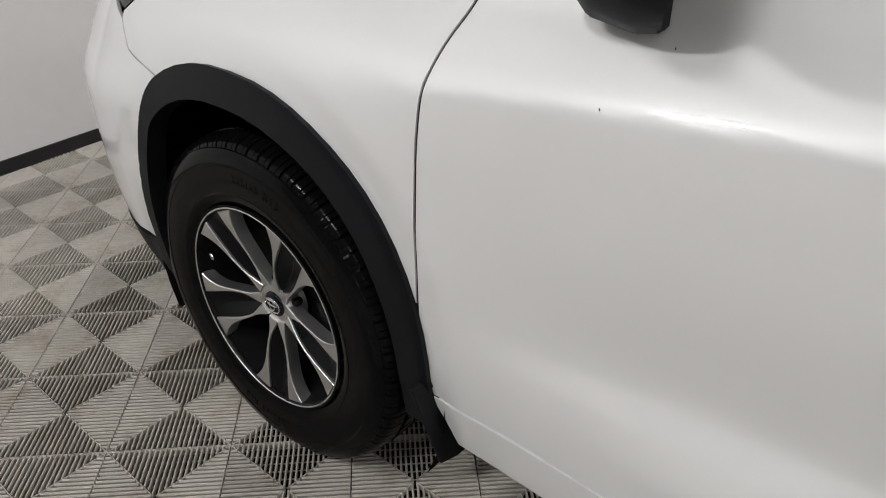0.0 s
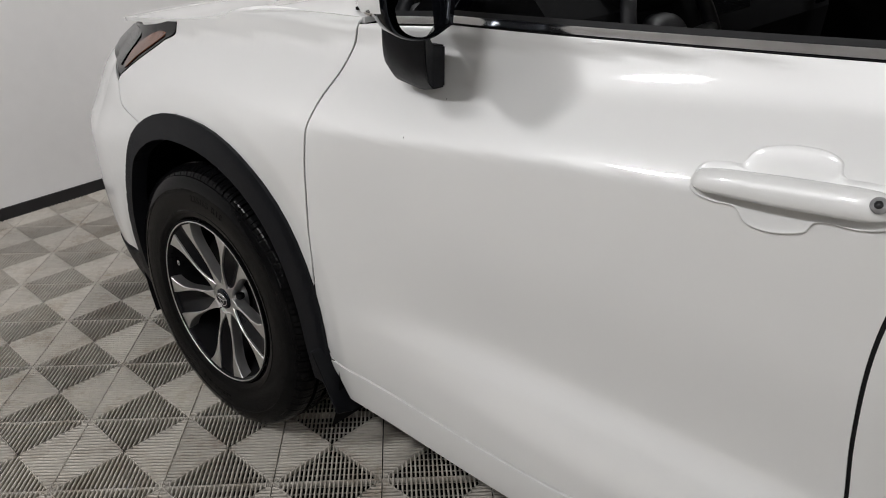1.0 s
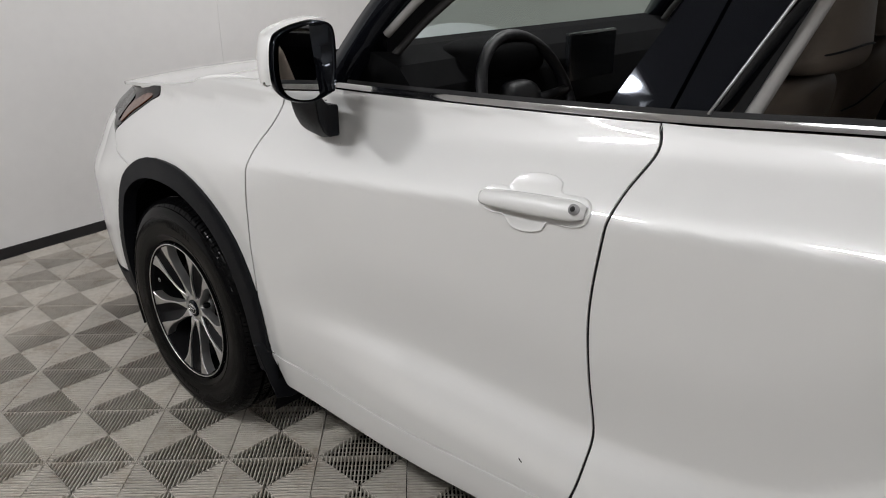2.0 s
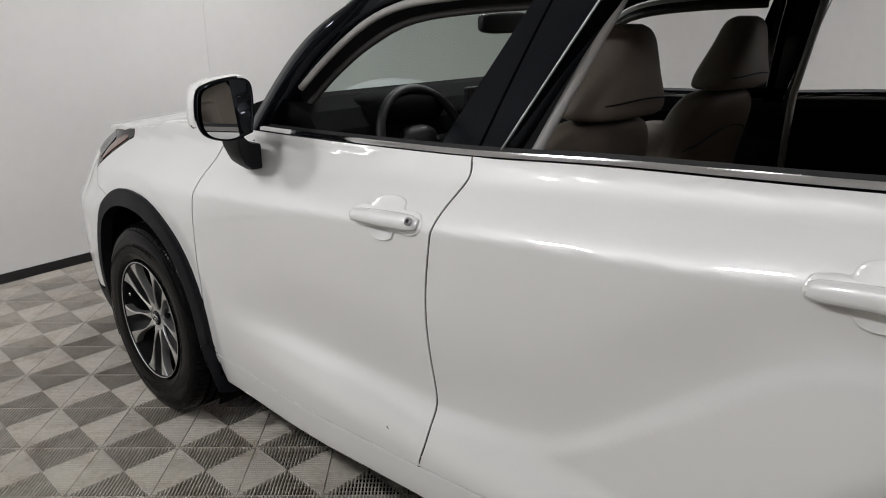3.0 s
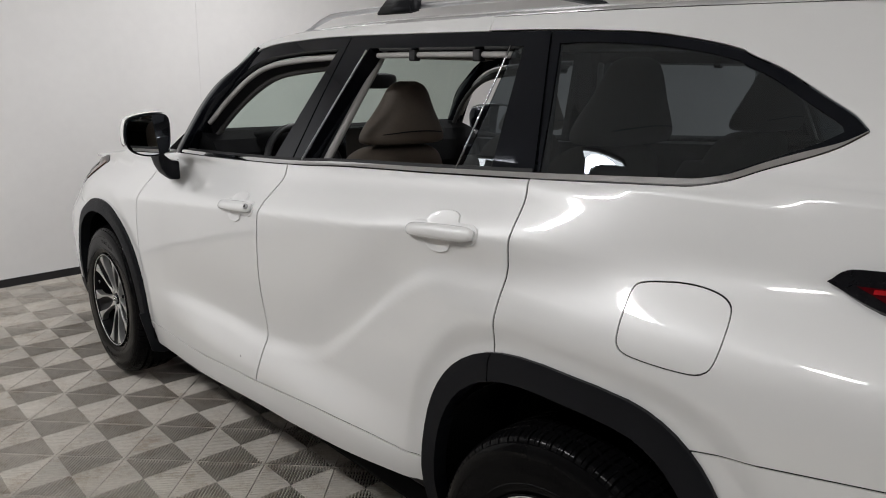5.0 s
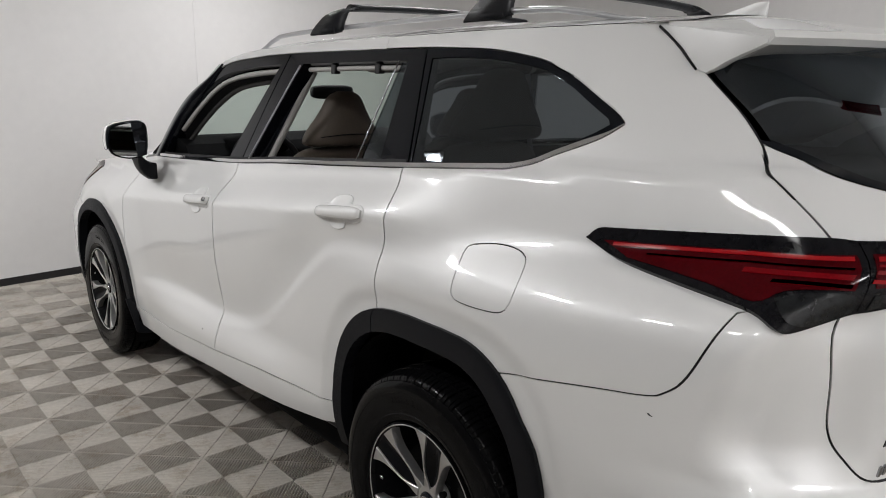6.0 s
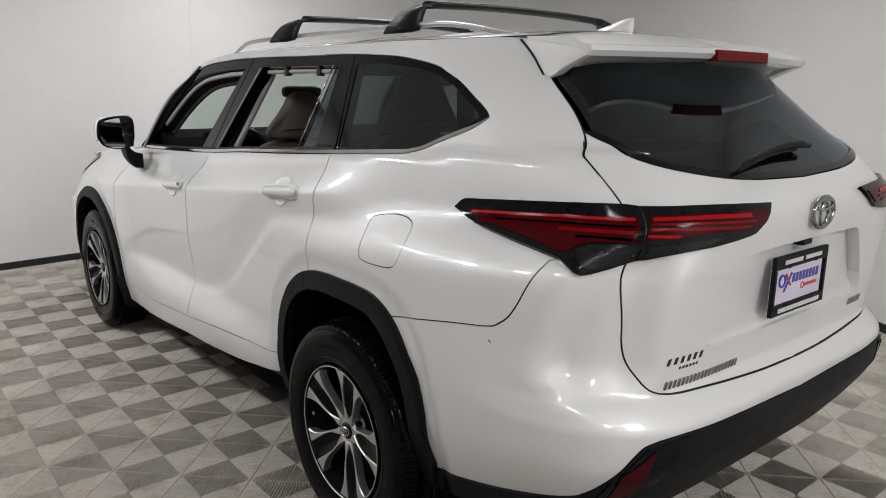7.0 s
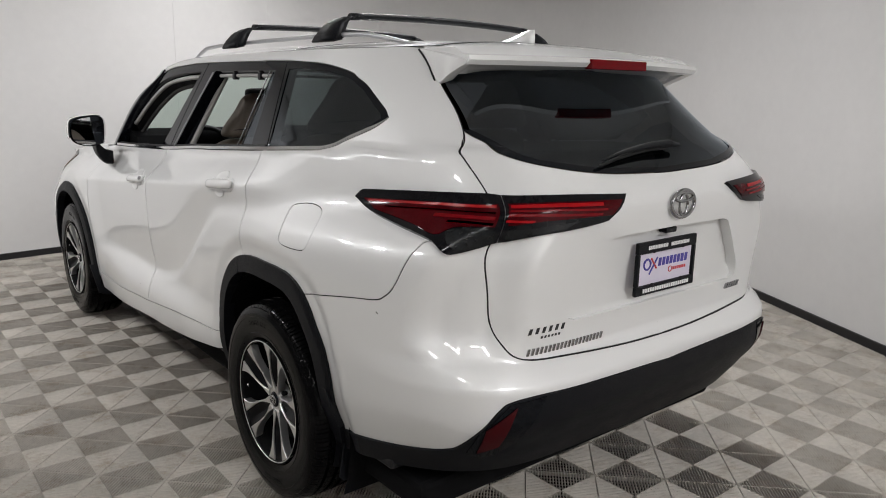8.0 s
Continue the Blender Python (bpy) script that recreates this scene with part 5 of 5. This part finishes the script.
# ---- wheels ----
def tyre_bm():
    """A tyre about the x axis, outer face towards -x; grooves run round, narrow sipes cut the ribs into blocks."""
    side = [(-0.092, 0.232), (-0.1085, 0.2375), (-0.1145, 0.250), (-0.1172, 0.262), (-0.1160, 0.2635), (-0.1182, 0.283), (-0.1195, 0.303), (-0.1186, 0.322), (-0.1197, 0.3235), (-0.1192, 0.329),
            (-0.1160, 0.344), (-0.1105, 0.3535), (-0.1078, 0.3548), (-0.1045, 0.3625), (-0.096, 0.3690), (-0.083, 0.3735), (-0.066, 0.3762)]
    crown = [(-0.0645, 0.3675), (-0.0555, 0.3675), (-0.054, 0.3772), (-0.026, 0.3785), (-0.0245, 0.3695), (-0.0145, 0.3695), (-0.013, 0.3788), (0.013, 0.3788), (0.0145, 0.3695), (0.0245, 0.3695),
             (0.026, 0.3785), (0.054, 0.3772), (0.0555, 0.3675), (0.0645, 0.3675)]
    prof = side + crown + [(-x, r) for x, r in side[::-1]]
    n0, n1 = len(side), len(side) + len(crown)
    rings = []
    pitches = 70
    for k in range(pitches):
        for u, deep in ((0.0, 0), (0.44, 0), (0.455, 2), (0.495, 2), (0.51, 0), (0.81, 0), (0.825, 1), (0.965, 1), (0.98, 0)):
            ring = []
            for i, (x, rr) in enumerate(prof):
                shoulder = 12 <= i < n0 or n1 <= i < n1 + 4
                if deep == 1 and shoulder:
                    rr -= 0.0095 if i != 12 else 0.004
                if deep == 2 and shoulder and 13 <= i < n0:
                    rr -= 0.0045
                if deep and n0 <= i < n1 and rr > 0.375:
                    rr -= 0.006
                a = 2 * math.pi * (k + u) / pitches + 0.10 * (abs(x) - 0.05) * (1 if shoulder else -2) * 0.5
                ring.append((x, rr * math.cos(a), rr * math.sin(a)))
            rings.append(ring)
    verts = [p for ring in rings for p in ring]
    m = len(prof)
    faces = []
    for k in range(len(rings)):
        a, b = k * m, (k + 1) % len(rings) * m
        faces += [(a + i + 1, a + i, b + i, b + i + 1) for i in range(m - 1)]
    me = bpy.data.meshes.new("tyre_form")
    me.from_pydata(verts, [], faces)
    bm = bmesh.new()
    bm.from_mesh(me)
    bpy.data.meshes.remove(me)
    bmesh.ops.recalc_face_normals(bm, faces=bm.faces)
    return bm


def arc_text_bm(words, r, start, height, x):
    """Raised writing that runs round the sidewall, its tops outwards."""
    cu = bpy.data.curves.new("letters", "FONT")
    cu.body, cu.size, cu.extrude, cu.space_character = words, height * 1.4, 0.0014, 1.25
    ob = new("letters", cu)
    me = bpy.data.meshes.new_from_object(ob)
    bpy.data.objects.remove(ob)
    bm = bmesh.new()
    bm.from_mesh(me)
    bpy.data.meshes.remove(me)
    for v in bm.verts:
        a, rr = radians(start) + v.co.x / r, r + v.co.y
        v.co = Vector((x - v.co.z, rr * math.cos(a), rr * math.sin(a)))
    bmesh.ops.recalc_face_normals(bm, faces=bm.faces)
    return bm


def lathe_bm(prof, n=72, closed=False):
    rings = [[(x, r * math.cos(2 * math.pi * k / n), r * math.sin(2 * math.pi * k / n)) for k in range(n)] for x, r in prof]
    return loft_bm(rings, True, False)


def dish(r):
    """How far the wheel's face stands out at a radius."""
    return -0.110 + 0.036 * (1 - min(1.0, r / 0.225)) ** 1.25


ARM_IN = [(0.046, 0.0), (0.060, 7.0), (0.075, 12.0), (0.09, 14.6), (0.11, 15.0), (0.13, 14.0), (0.15, 12.6), (0.17, 11.2), (0.19, 9.9), (0.21, 9.0), (0.2245, 8.5)]
ARM_OUT = [(0.046, 34.0), (0.06, 26.0), (0.075, 20.5), (0.09, 18.6), (0.11, 17.9), (0.13, 16.9), (0.15, 16.1), (0.17, 16.1), (0.19, 17.1), (0.205, 18.5), (0.2245, 21.0)]
STATIONS = (0.046, 0.053, 0.06, 0.068, 0.075, 0.09, 0.11, 0.13, 0.15, 0.17, 0.185, 0.20, 0.212, 0.2245)


def wheel_point(x, r, a):
    return (x, r * math.cos(a), r * math.sin(a))


def arm_bm(c, side):
    """A machined arm: slim at its middle, flared to a wedge at the rim."""
    rings = []
    for r in STATIONS:
        i, o, x = radians(curve(ARM_IN, r)), radians(curve(ARM_OUT, r)), dish(r)
        e = 0.0014 / r
        rings.append([wheel_point(x + d, r, c + side * a) for d, a in ((0.030, o), (0.0015, o), (0, o - e), (0, i + e), (0.0015, i), (0.030, i))])
    return loft_bm(rings)


def leaf_bm(c):
    """The sunk dark leaf between two arms, folded along its middle."""
    rings = []
    for r in STATIONS[1:]:
        w = radians(curve(ARM_IN, r)) + 0.01
        deep = 0.018 * math.sin(math.pi * min(1.0, max(0.05, (r - 0.04) / 0.19)))
        rings.append([wheel_point(dish(r) + 0.005 + deep * (1 - abs(f)), r, c + w * f) for f in (-1, -0.66, -0.33, -0.08, 0.08, 0.33, 0.66, 1)])
    return loft_bm(rings, False, False)


def crisp(ob, degrees=28):
    ob.data.set_sharp_from_angle(angle=radians(degrees))
    return ob


def make_wheel(spin):
    wheel = thing("wheel")
    wheel.parent = car
    crisp(part("tyre", tyre_bm(), RUBBER, wheel, "black all-season tyre", True), 32)
    for start in (84, 264):
        part("tyre_lettering", arc_text_bm("235/65 R18", 0.292, start, 0.017, -0.1188), RUBBER, wheel, "raised size marking", False)
    barrel = [(-0.1105, 0.2340), (-0.1145, 0.2372), (-0.1150, 0.2345), (-0.110, 0.2285), (-0.102, 0.2255), (-0.06, 0.215), (0.02, 0.205), (0.09, 0.215), (0.10, 0.232)]
    part("rim", lathe_bm(barrel), DARK, wheel, "dark alloy rim barrel", True)
    part("rim_lip", lathe_bm([(-0.1135, 0.2325), (-0.1148, 0.2308), (-0.1130, 0.2278), (-0.1085, 0.2252), (-0.100, 0.2246)]), LEAF_GREY, wheel, "dark rim lip", True)
    part("rim_edge", lathe_bm([(-0.1147, 0.2316), (-0.1157, 0.2303), (-0.1152, 0.2286), (-0.1140, 0.2280)]), MACHINED, wheel, "bright machined rim edge", True)
    for k in range(5):
        c = radians(spin + 72 * k)
        crisp(part("spoke_inset", leaf_bm(c), LEAF_GREY, wheel, "dark painted spoke inset", True), 12)
        for side in (1, -1):
            crisp(part("spoke", arm_bm(c, side), MACHINED, wheel, "machined alloy spoke", True))
        a = radians(spin + 36 + 72 * k)
        part("wheel_nut", egg_bm(-0.062, 0.058 * math.cos(a), 0.058 * math.sin(a), 0.012, 0.009, 0.009, 3, 0, 0, 10, 6), STEEL, wheel, "", True)
    part("hub", lathe_bm([(-0.078, 0.0001), (-0.0795, 0.036), (-0.0785, 0.044), (-0.074, 0.052), (-0.04, 0.060)], 40), MACHINED, wheel, "machined hub", True)
    part("hub_cap", lathe_bm([(-0.0870, 0.0001), (-0.0865, 0.022), (-0.0840, 0.0285), (-0.077, 0.030)], 36), GLOSS_BLACK, wheel, "dark round hub cap", True)
    for rx, rz, dz in ((0.0235, 0.0165, 0.0), (0.008, 0.0125, 0.0), (0.018, 0.006, 0.006)):
        rg = [(-0.0877, rx * math.cos(2 * math.pi * k / 24), dz + rz * math.sin(2 * math.pi * k / 24)) for k in range(25)]
        part("cap_ring", tube_bm(rg, 0.0018, 6), CHROME, wheel, "chrome cap emblem ring", True)
    part("brake_disc", lathe_bm([(-0.030, 0.06), (-0.032, 0.07), (-0.032, 0.160), (-0.010, 0.162), (-0.008, 0.06)], 48), STEEL, wheel, "dull brake disc")
    ca = radians(spin + 60)
    cal = [[wheel_point(x, r, ca + d) for x, r in ((-0.060, 0.125), (-0.060, 0.175), (0.01, 0.178), (0.01, 0.12))] for d in spread(-0.42, 0.42, 6)]
    part("brake_caliper", loft_bm(cal), STEEL, wheel, "dark brake caliper")
    part("wheel_back", lathe_bm([(0.012, 0.0001), (0.012, 0.21)], 40), DARK, wheel)
    a = radians(spin - 106)
    p = Vector(wheel_point(-0.092, 0.212, a))
    part("valve", tube_bm([p, p + Vector((-0.010, -0.028 * math.cos(a), -0.028 * math.sin(a)))], 0.0045, 8), CHROME, wheel, "tyre valve", True)
    return wheel


TRACK = 0.823
w = make_wheel(122.6)
w.location = (-TRACK, AXLE_F, HUB)
w["label"] = "five-spoke alloy wheel in two tones"
for x, y, turn in ((-TRACK, AXLE_R, -16.6), (TRACK, AXLE_F, 0), (TRACK, AXLE_R, 30)):
    m = Matrix.Translation((x, y, HUB)) @ (pose(0, 0, 0, turn, 0, 0) if x < 0 else pose(0, 0, 0, turn, 0, 180))
    copy_thing(w, m)
for y in (AXLE_F, AXLE_R):
    for sign in (1, -1):
        prof = []
        # dark liner over the wheel
        ring0 = [(sign * (0.90 if y > 0 or math.sin(a) > 0.45 else 0.865), y + 0.47 * math.cos(a), HUB + 0.495 * math.sin(a)) for a in spread(radians(-25), radians(205), 28)]
        ring1 = [(sign * 0.58, p[1], p[2]) for p in ring0]
        part("wheel_liner", loft_bm([ring0, ring1], False, False), DARK, car, "black wheel arch liner", True)
        part("liner_wall", extrude_bm([(p[0], p[1], p[2]) for p in ring1], (sign * 0.002, 0, 0)), DARK, car)
    part("axle", tube_bm([(-0.7, y, HUB), (0.7, y, HUB)], 0.035, 10), DARK, car)
# mud flaps behind the wheels
for sign in (1, -1):
    for y, z1, lean in ((0.985, 0.42, -0.03), (-1.835, 0.40, -0.02)):
        outline = [(sign * (-0.95 if y > 0 else -0.84), y + 0.012, z1), (sign * -0.72, y + 0.012, z1), (sign * -0.74, y + lean, 0.245), (sign * -0.78, y + lean, 0.228), (sign * -0.87, y + lean, 0.228), (sign * (-0.918 if y > 0 else -0.885), y + lean, 0.245)]
        bm = extrude_bm(outline, (0, -0.008, 0))
        bmesh.ops.bevel(bm, geom=bm.edges[:], offset=0.002, segments=1, affect="EDGES")
        part("mud_flap", bm, MATTE_BLACK, car, "black plastic mud flap")
bm = box_bm(-0.80, 0.80, -2.2, 2.1, 0.24, 0.34, 0.02)
part("underbody", bm, DARK, car, "dark underbody")


# ---- cabin ----
def cushion_bm(rings, p=3.0, n=36):
    """A padded form from level rings: height, middle, half width, half depth."""
    out = []
    for z, cx, cy, w, d in rings:
        ring = []
        for k in range(n):
            a = 2 * math.pi * k / n
            c, q = math.cos(a), math.sin(a)
            ring.append((cx + w * math.copysign(abs(c) ** (2 / p), c), cy + d * math.copysign(abs(q) ** (2 / p), q), z))
        out.append(ring)
    return loft_bm(out)


BACK = [(-0.02, 0.06, 0.215, 0.050), (0.0, 0.055, 0.240, 0.075), (0.12, 0.03, 0.262, 0.090), (0.28, -0.01, 0.262, 0.088), (0.40, -0.045, 0.250, 0.082), (0.48, -0.07, 0.236, 0.078),
        (0.53, -0.085, 0.214, 0.074), (0.565, -0.095, 0.182, 0.066), (0.585, -0.10, 0.140, 0.052), (0.592, -0.102, 0.090, 0.034)]
HEAD = [(0.600, -0.120, 0.120, 0.050), (0.603, -0.122, 0.158, 0.074), (0.614, -0.124, 0.172, 0.084), (0.636, -0.128, 0.170, 0.085), (0.67, -0.133, 0.150, 0.080), (0.71, -0.140, 0.120, 0.073),
        (0.75, -0.147, 0.094, 0.066), (0.785, -0.151, 0.076, 0.058), (0.808, -0.154, 0.055, 0.046), (0.820, -0.156, 0.030, 0.026)]


def seat(x, y, zb, mat, row):
    """Cushion, back with side bolsters, broad headrest that narrows upwards, sewn seams."""
    st = part("seat", egg_bm(x, y + 0.20, zb, 0.26, 0.27, 0.09, 4.0), mat, car, "taupe leather seat", True)
    back = part("backrest", cushion_bm([(zb + z + 0.05, x, y + cy - 0.06, w, d) for z, cy, w, d in flow(BACK, 3)]), mat, st, "", True)
    for e in (-1, 1):
        rings = [(zb + z + 0.05, x + e * 0.9 * k, y + cy - 0.06 + 0.045, 0.055, 0.075) for z, cy, k in ((0.0, 0.06, 0.17), (0.04, 0.055, 0.215), (0.2, 0.015, 0.232), (0.36, -0.03, 0.226), (0.45, -0.055, 0.215), (0.49, -0.07, 0.195))]
        part("bolster", cushion_bm(rings, 2.4, 20), mat, st, "", True)
    head = part("headrest", cushion_bm([(zb + z + 0.05, x, y + cy - 0.07, w, d) for z, cy, w, d in flow(HEAD, 3)], 2.7), mat, st, "", True)
    arc = [(x + 0.160 * u, y - 0.204 - 0.083 * (1 - abs(u) ** 2.7) ** 0.4, zb + 0.700 - 0.014 * u * u) for u in spread(-0.97, 0.97, 16)]
    part("seam", tube_bm(arc, 0.0022, 6), CABIN, head, "sewn seam", True)
    arc = [(x + 0.225 * u, y - 0.135 - 0.078 * (1 - abs(u) ** 3) ** 0.4, zb + 0.46 + 0.07 * (1 - u * u)) for u in spread(-0.97, 0.97, 16)]
    part("seam", tube_bm(arc, 0.0022, 6), CABIN, back, "sewn seam", True)
    for e in (-1, 1):
        part("headrest_post", tube_bm([(x + e * 0.06, y - 0.16, zb + 0.58), (x + e * 0.06, y - 0.185, zb + 0.66)], 0.006, 8), CHROME, head, "steel headrest post", True)
    return st


for x, y, z in ((-0.385, -0.02, 0.618), (0.37, 0.02, 0.63)):
    seat(x, y, z, LEATHER, 1)
for x in (-0.42, 0.42):
    seat(x, -0.98, 0.70, LEATHER, 2)
bm = box_bm(-0.62, 0.62, -1.98, -1.80, 0.7, 1.30, 0.05, 3)
part("rear_bench", bm, LEATHER, car, "third row seat back", True)
prof = [(0.52, 0.70), (0.50, 1.08), (0.53, 1.18), (0.58, 1.232), (0.68, 1.260), (0.76, 1.264), (0.86, 1.238), (1.02, 1.165), (1.02, 0.70)]
dash = part("dashboard", extrude_bm([(-0.74, y, z) for y, z in prof], (1.48, 0, 0)), SOFT_BLACK, car, "black dashboard")
part("cluster_hood", egg_bm(-0.37, 0.60, 1.215, 0.17, 0.09, 0.055, 3.2), SOFT_BLACK, dash, "instrument hood", True)
part("screen", box_bm(-0.125, 0.125, 0.515, 0.535, 1.125, 1.265, 0.006), SCREEN, dash, "dark touch screen")
part("centre_console", box_bm(-0.14, 0.14, -0.2, 0.55, 0.5, 0.86, 0.04, 3), CABIN, car, "black centre console", True)
for x in (-0.66, 0.66):
    part("air_vent", box_bm(x - 0.05, x + 0.05, 0.50, 0.53, 1.09, 1.15, 0.012), GLOSS_BLACK, dash)
c, tip = Vector((-0.37, 0.47, 1.115)), radians(24)
u, v = Vector((1, 0, 0)), Vector((0, math.sin(tip), math.cos(tip)))
rim = [c + 0.178 * (math.cos(a) * u + math.sin(a) * v) for a in spread(0, 2 * math.pi, 40)]
sw = part("steering_wheel", tube_bm(rim, 0.0155, 10), CABIN, car, "black leather steering wheel", True)
part("wheel_hub", egg_bm(c.x, c.y + 0.02, c.z - 0.01, 0.075, 0.03, 0.06, 3, 0, -0.4), CABIN, sw, "", True)
for a in (0.05, math.pi - 0.05, -math.pi / 2):
    part("wheel_spoke", tube_bm([c + 0.05 * (math.cos(a) * u + math.sin(a) * v), c + 0.172 * (math.cos(a) * u + math.sin(a) * v)], 0.014, 8), CABIN, sw, "", True)
part("column", tube_bm([c + Vector((0, 0.02, 0)), c + Vector((0, 0.2, -0.05))], 0.045, 12), CABIN, car, "", True)
part("rear_view_mirror", egg_bm(0.005, 0.47, 1.475, 0.125, 0.022, 0.035, 4), CABIN, car, "black rear view mirror", True)
for x in (-0.37, 0.37):
    part("sun_visor", box_bm(x - 0.19, x + 0.19, 0.24, 0.40, 1.575, 1.592, 0.007), LINER, car, "folded sun visor")
part("cabin_floor", box_bm(-0.84, 0.84, -2.1, 1.1, 0.36, 0.40, 0.01), CABIN, car, "dark cabin floor")
part("luggage_floor", box_bm(-0.62, 0.62, -2.28, -1.95, 0.75, 0.79, 0.01), CABIN, car, "dark luggage floor")


# ---- floor tiles: ribs square to each tile edge, tiles set diagonally to the car ----
CELL = 0.2
TX, TY = -1.02, -0.893


def tile_data():
    """One tile: four triangles of ribs, each square to its own edge, with bars across below."""
    v, f = [], []

    def bar(a, b, w, z1, z0):
        a, b = Vector(a), Vector(b)
        d = (b - a).normalized()
        n = Vector((-d.y, d.x)) * w / 2
        k = len(v)
        c = min(0.0036, w)  # rounded cap on a web that narrows downwards
        for p in (a, b):
            for q, z in ((0.4, z0), (1, z1 - c), (0.4, z1), (-0.4, z1), (-1, z1 - c), (-0.4, z0)):
                v.append((p.x + n.x * q, p.y + n.y * q, z))
        for i in range(5):
            f.append((k + i, k + i + 1, k + 7 + i, k + 6 + i))

    edge = CELL * math.sqrt(2)
    count = 24
    pitch = edge / count
    far = edge / 2 - 0.0008
    for q in range(4):
        a = q * math.pi / 2 + math.pi / 4
        out, along = Vector((math.cos(a), math.sin(a))), Vector((-math.sin(a), math.cos(a)))
        for k in range(count):
            u = (k + 0.5) * pitch - edge / 2
            bar(along * u + out * (abs(u) + 0.002), along * u + out * (far - 0.001), 0.0056, 0.0, -0.0165)
        bar(along * -far + out * (far - 0.0012), along * far + out * (far - 0.0012), 0.0015, -0.0018, -0.0165)
        for k in range(0, count // 2 - 1, 2):
            r = far - (k + 0.75) * pitch
            bar(along * -r + out * r, along * r + out * r, 0.0018, -0.0110, -0.0150)
        # ridge along the tile's diagonal
        bar((out + along) * 0.003, (out + along) * far, 0.0028, -0.0008, -0.0165)
    return v, f


def in_booth(x, y):
    inside = False
    for (xa, ya), (xb, yb) in zip(OUT, OUT[1:] + OUT[:1]):
        if (ya > y) != (yb > y) and x < (xb - xa) * (y - ya) / (yb - ya) + xa:
            inside = not inside
    return inside


def trimmed(tv, tf, x, y):
    """A tile at (x, y) cut along the wall: each bar is shortened to the stretch that lies inside."""
    v, f = [], []
    for k in range(0, len(tv), 12):
        ends = [Vector((sum(p[0] for p in tv[k + e:k + e + 6]) / 6 + x, sum(p[1] for p in tv[k + e:k + e + 6]) / 6 + y)) for e in (0, 6)]
        inside = [u for u in spread(0, 1, 24) if in_booth(*(ends[0].lerp(ends[1], u)))]
        if not inside or inside[-1] - inside[0] < 0.05:
            continue
        n = len(v)
        way = ends[1] - ends[0]
        for e, u in ((0, inside[0]), (6, inside[-1] - 1)):
            v += [(p[0] + x + way.x * u, p[1] + y + way.y * u, p[2]) for p in tv[k + e:k + e + 6]]
        f += [tuple(i - k + n for i in ids) for ids in tf if k <= ids[0] < k + 12]
    return v, f


tv, tf = tile_data()
tile_mesh = bpy.data.meshes.new("tile")
tile_mesh.from_pydata(tv, [], tf)
tile_mesh.materials.append(TILE)
spots, edges = [], []
for i in range(-18, 32):
    for j in range(-38, 30):
        if (i + j) % 2:
            x, y = TX + CELL * i, TY + CELL * j
            corners = [in_booth(x + dx, y + dy) for dx, dy in ((0.2, 0), (-0.2, 0), (0, 0.2), (0, -0.2), (0.1, 0.1), (-0.1, 0.1), (0.1, -0.1), (-0.1, -0.1))]
            if all(corners):
                spots.append((x, y))
            elif any(corners):
                edges.append((x, y))
# tiles beside the car's left flank and behind it are pieces of their own
spots.sort(key=lambda p: (p[0] + 1.3) ** 2 + (max(0.0, abs(p[1] + 0.3) - 2.4)) ** 2 + 3 * max(0.0, -0.8 - p[0] - 1.2))
for x, y in spots[:300]:
    ob = new("tile", tile_mesh)
    ob.parent = floor
    ob.location = (x, y, 0)
rest_v = np.concatenate([np.array(tv) + (x, y, 0) for x, y in spots[300:]]).tolist()
rest_f = [tuple(i + n * len(tv) for i in ids) for n in range(len(spots) - 300) for ids in tf]
for x, y in edges:
    v, f = trimmed(tv, tf, x, y)
    rest_f += [tuple(i + len(rest_v) for i in ids) for ids in f]
    rest_v += v
me = bpy.data.meshes.new("far_tiles")
me.from_pydata(rest_v, [], rest_f)
me.materials.append(TILE)
far_tiles = new("far_tiles", me)
far_tiles.parent = floor
far_tiles["kind"] = "stuff"
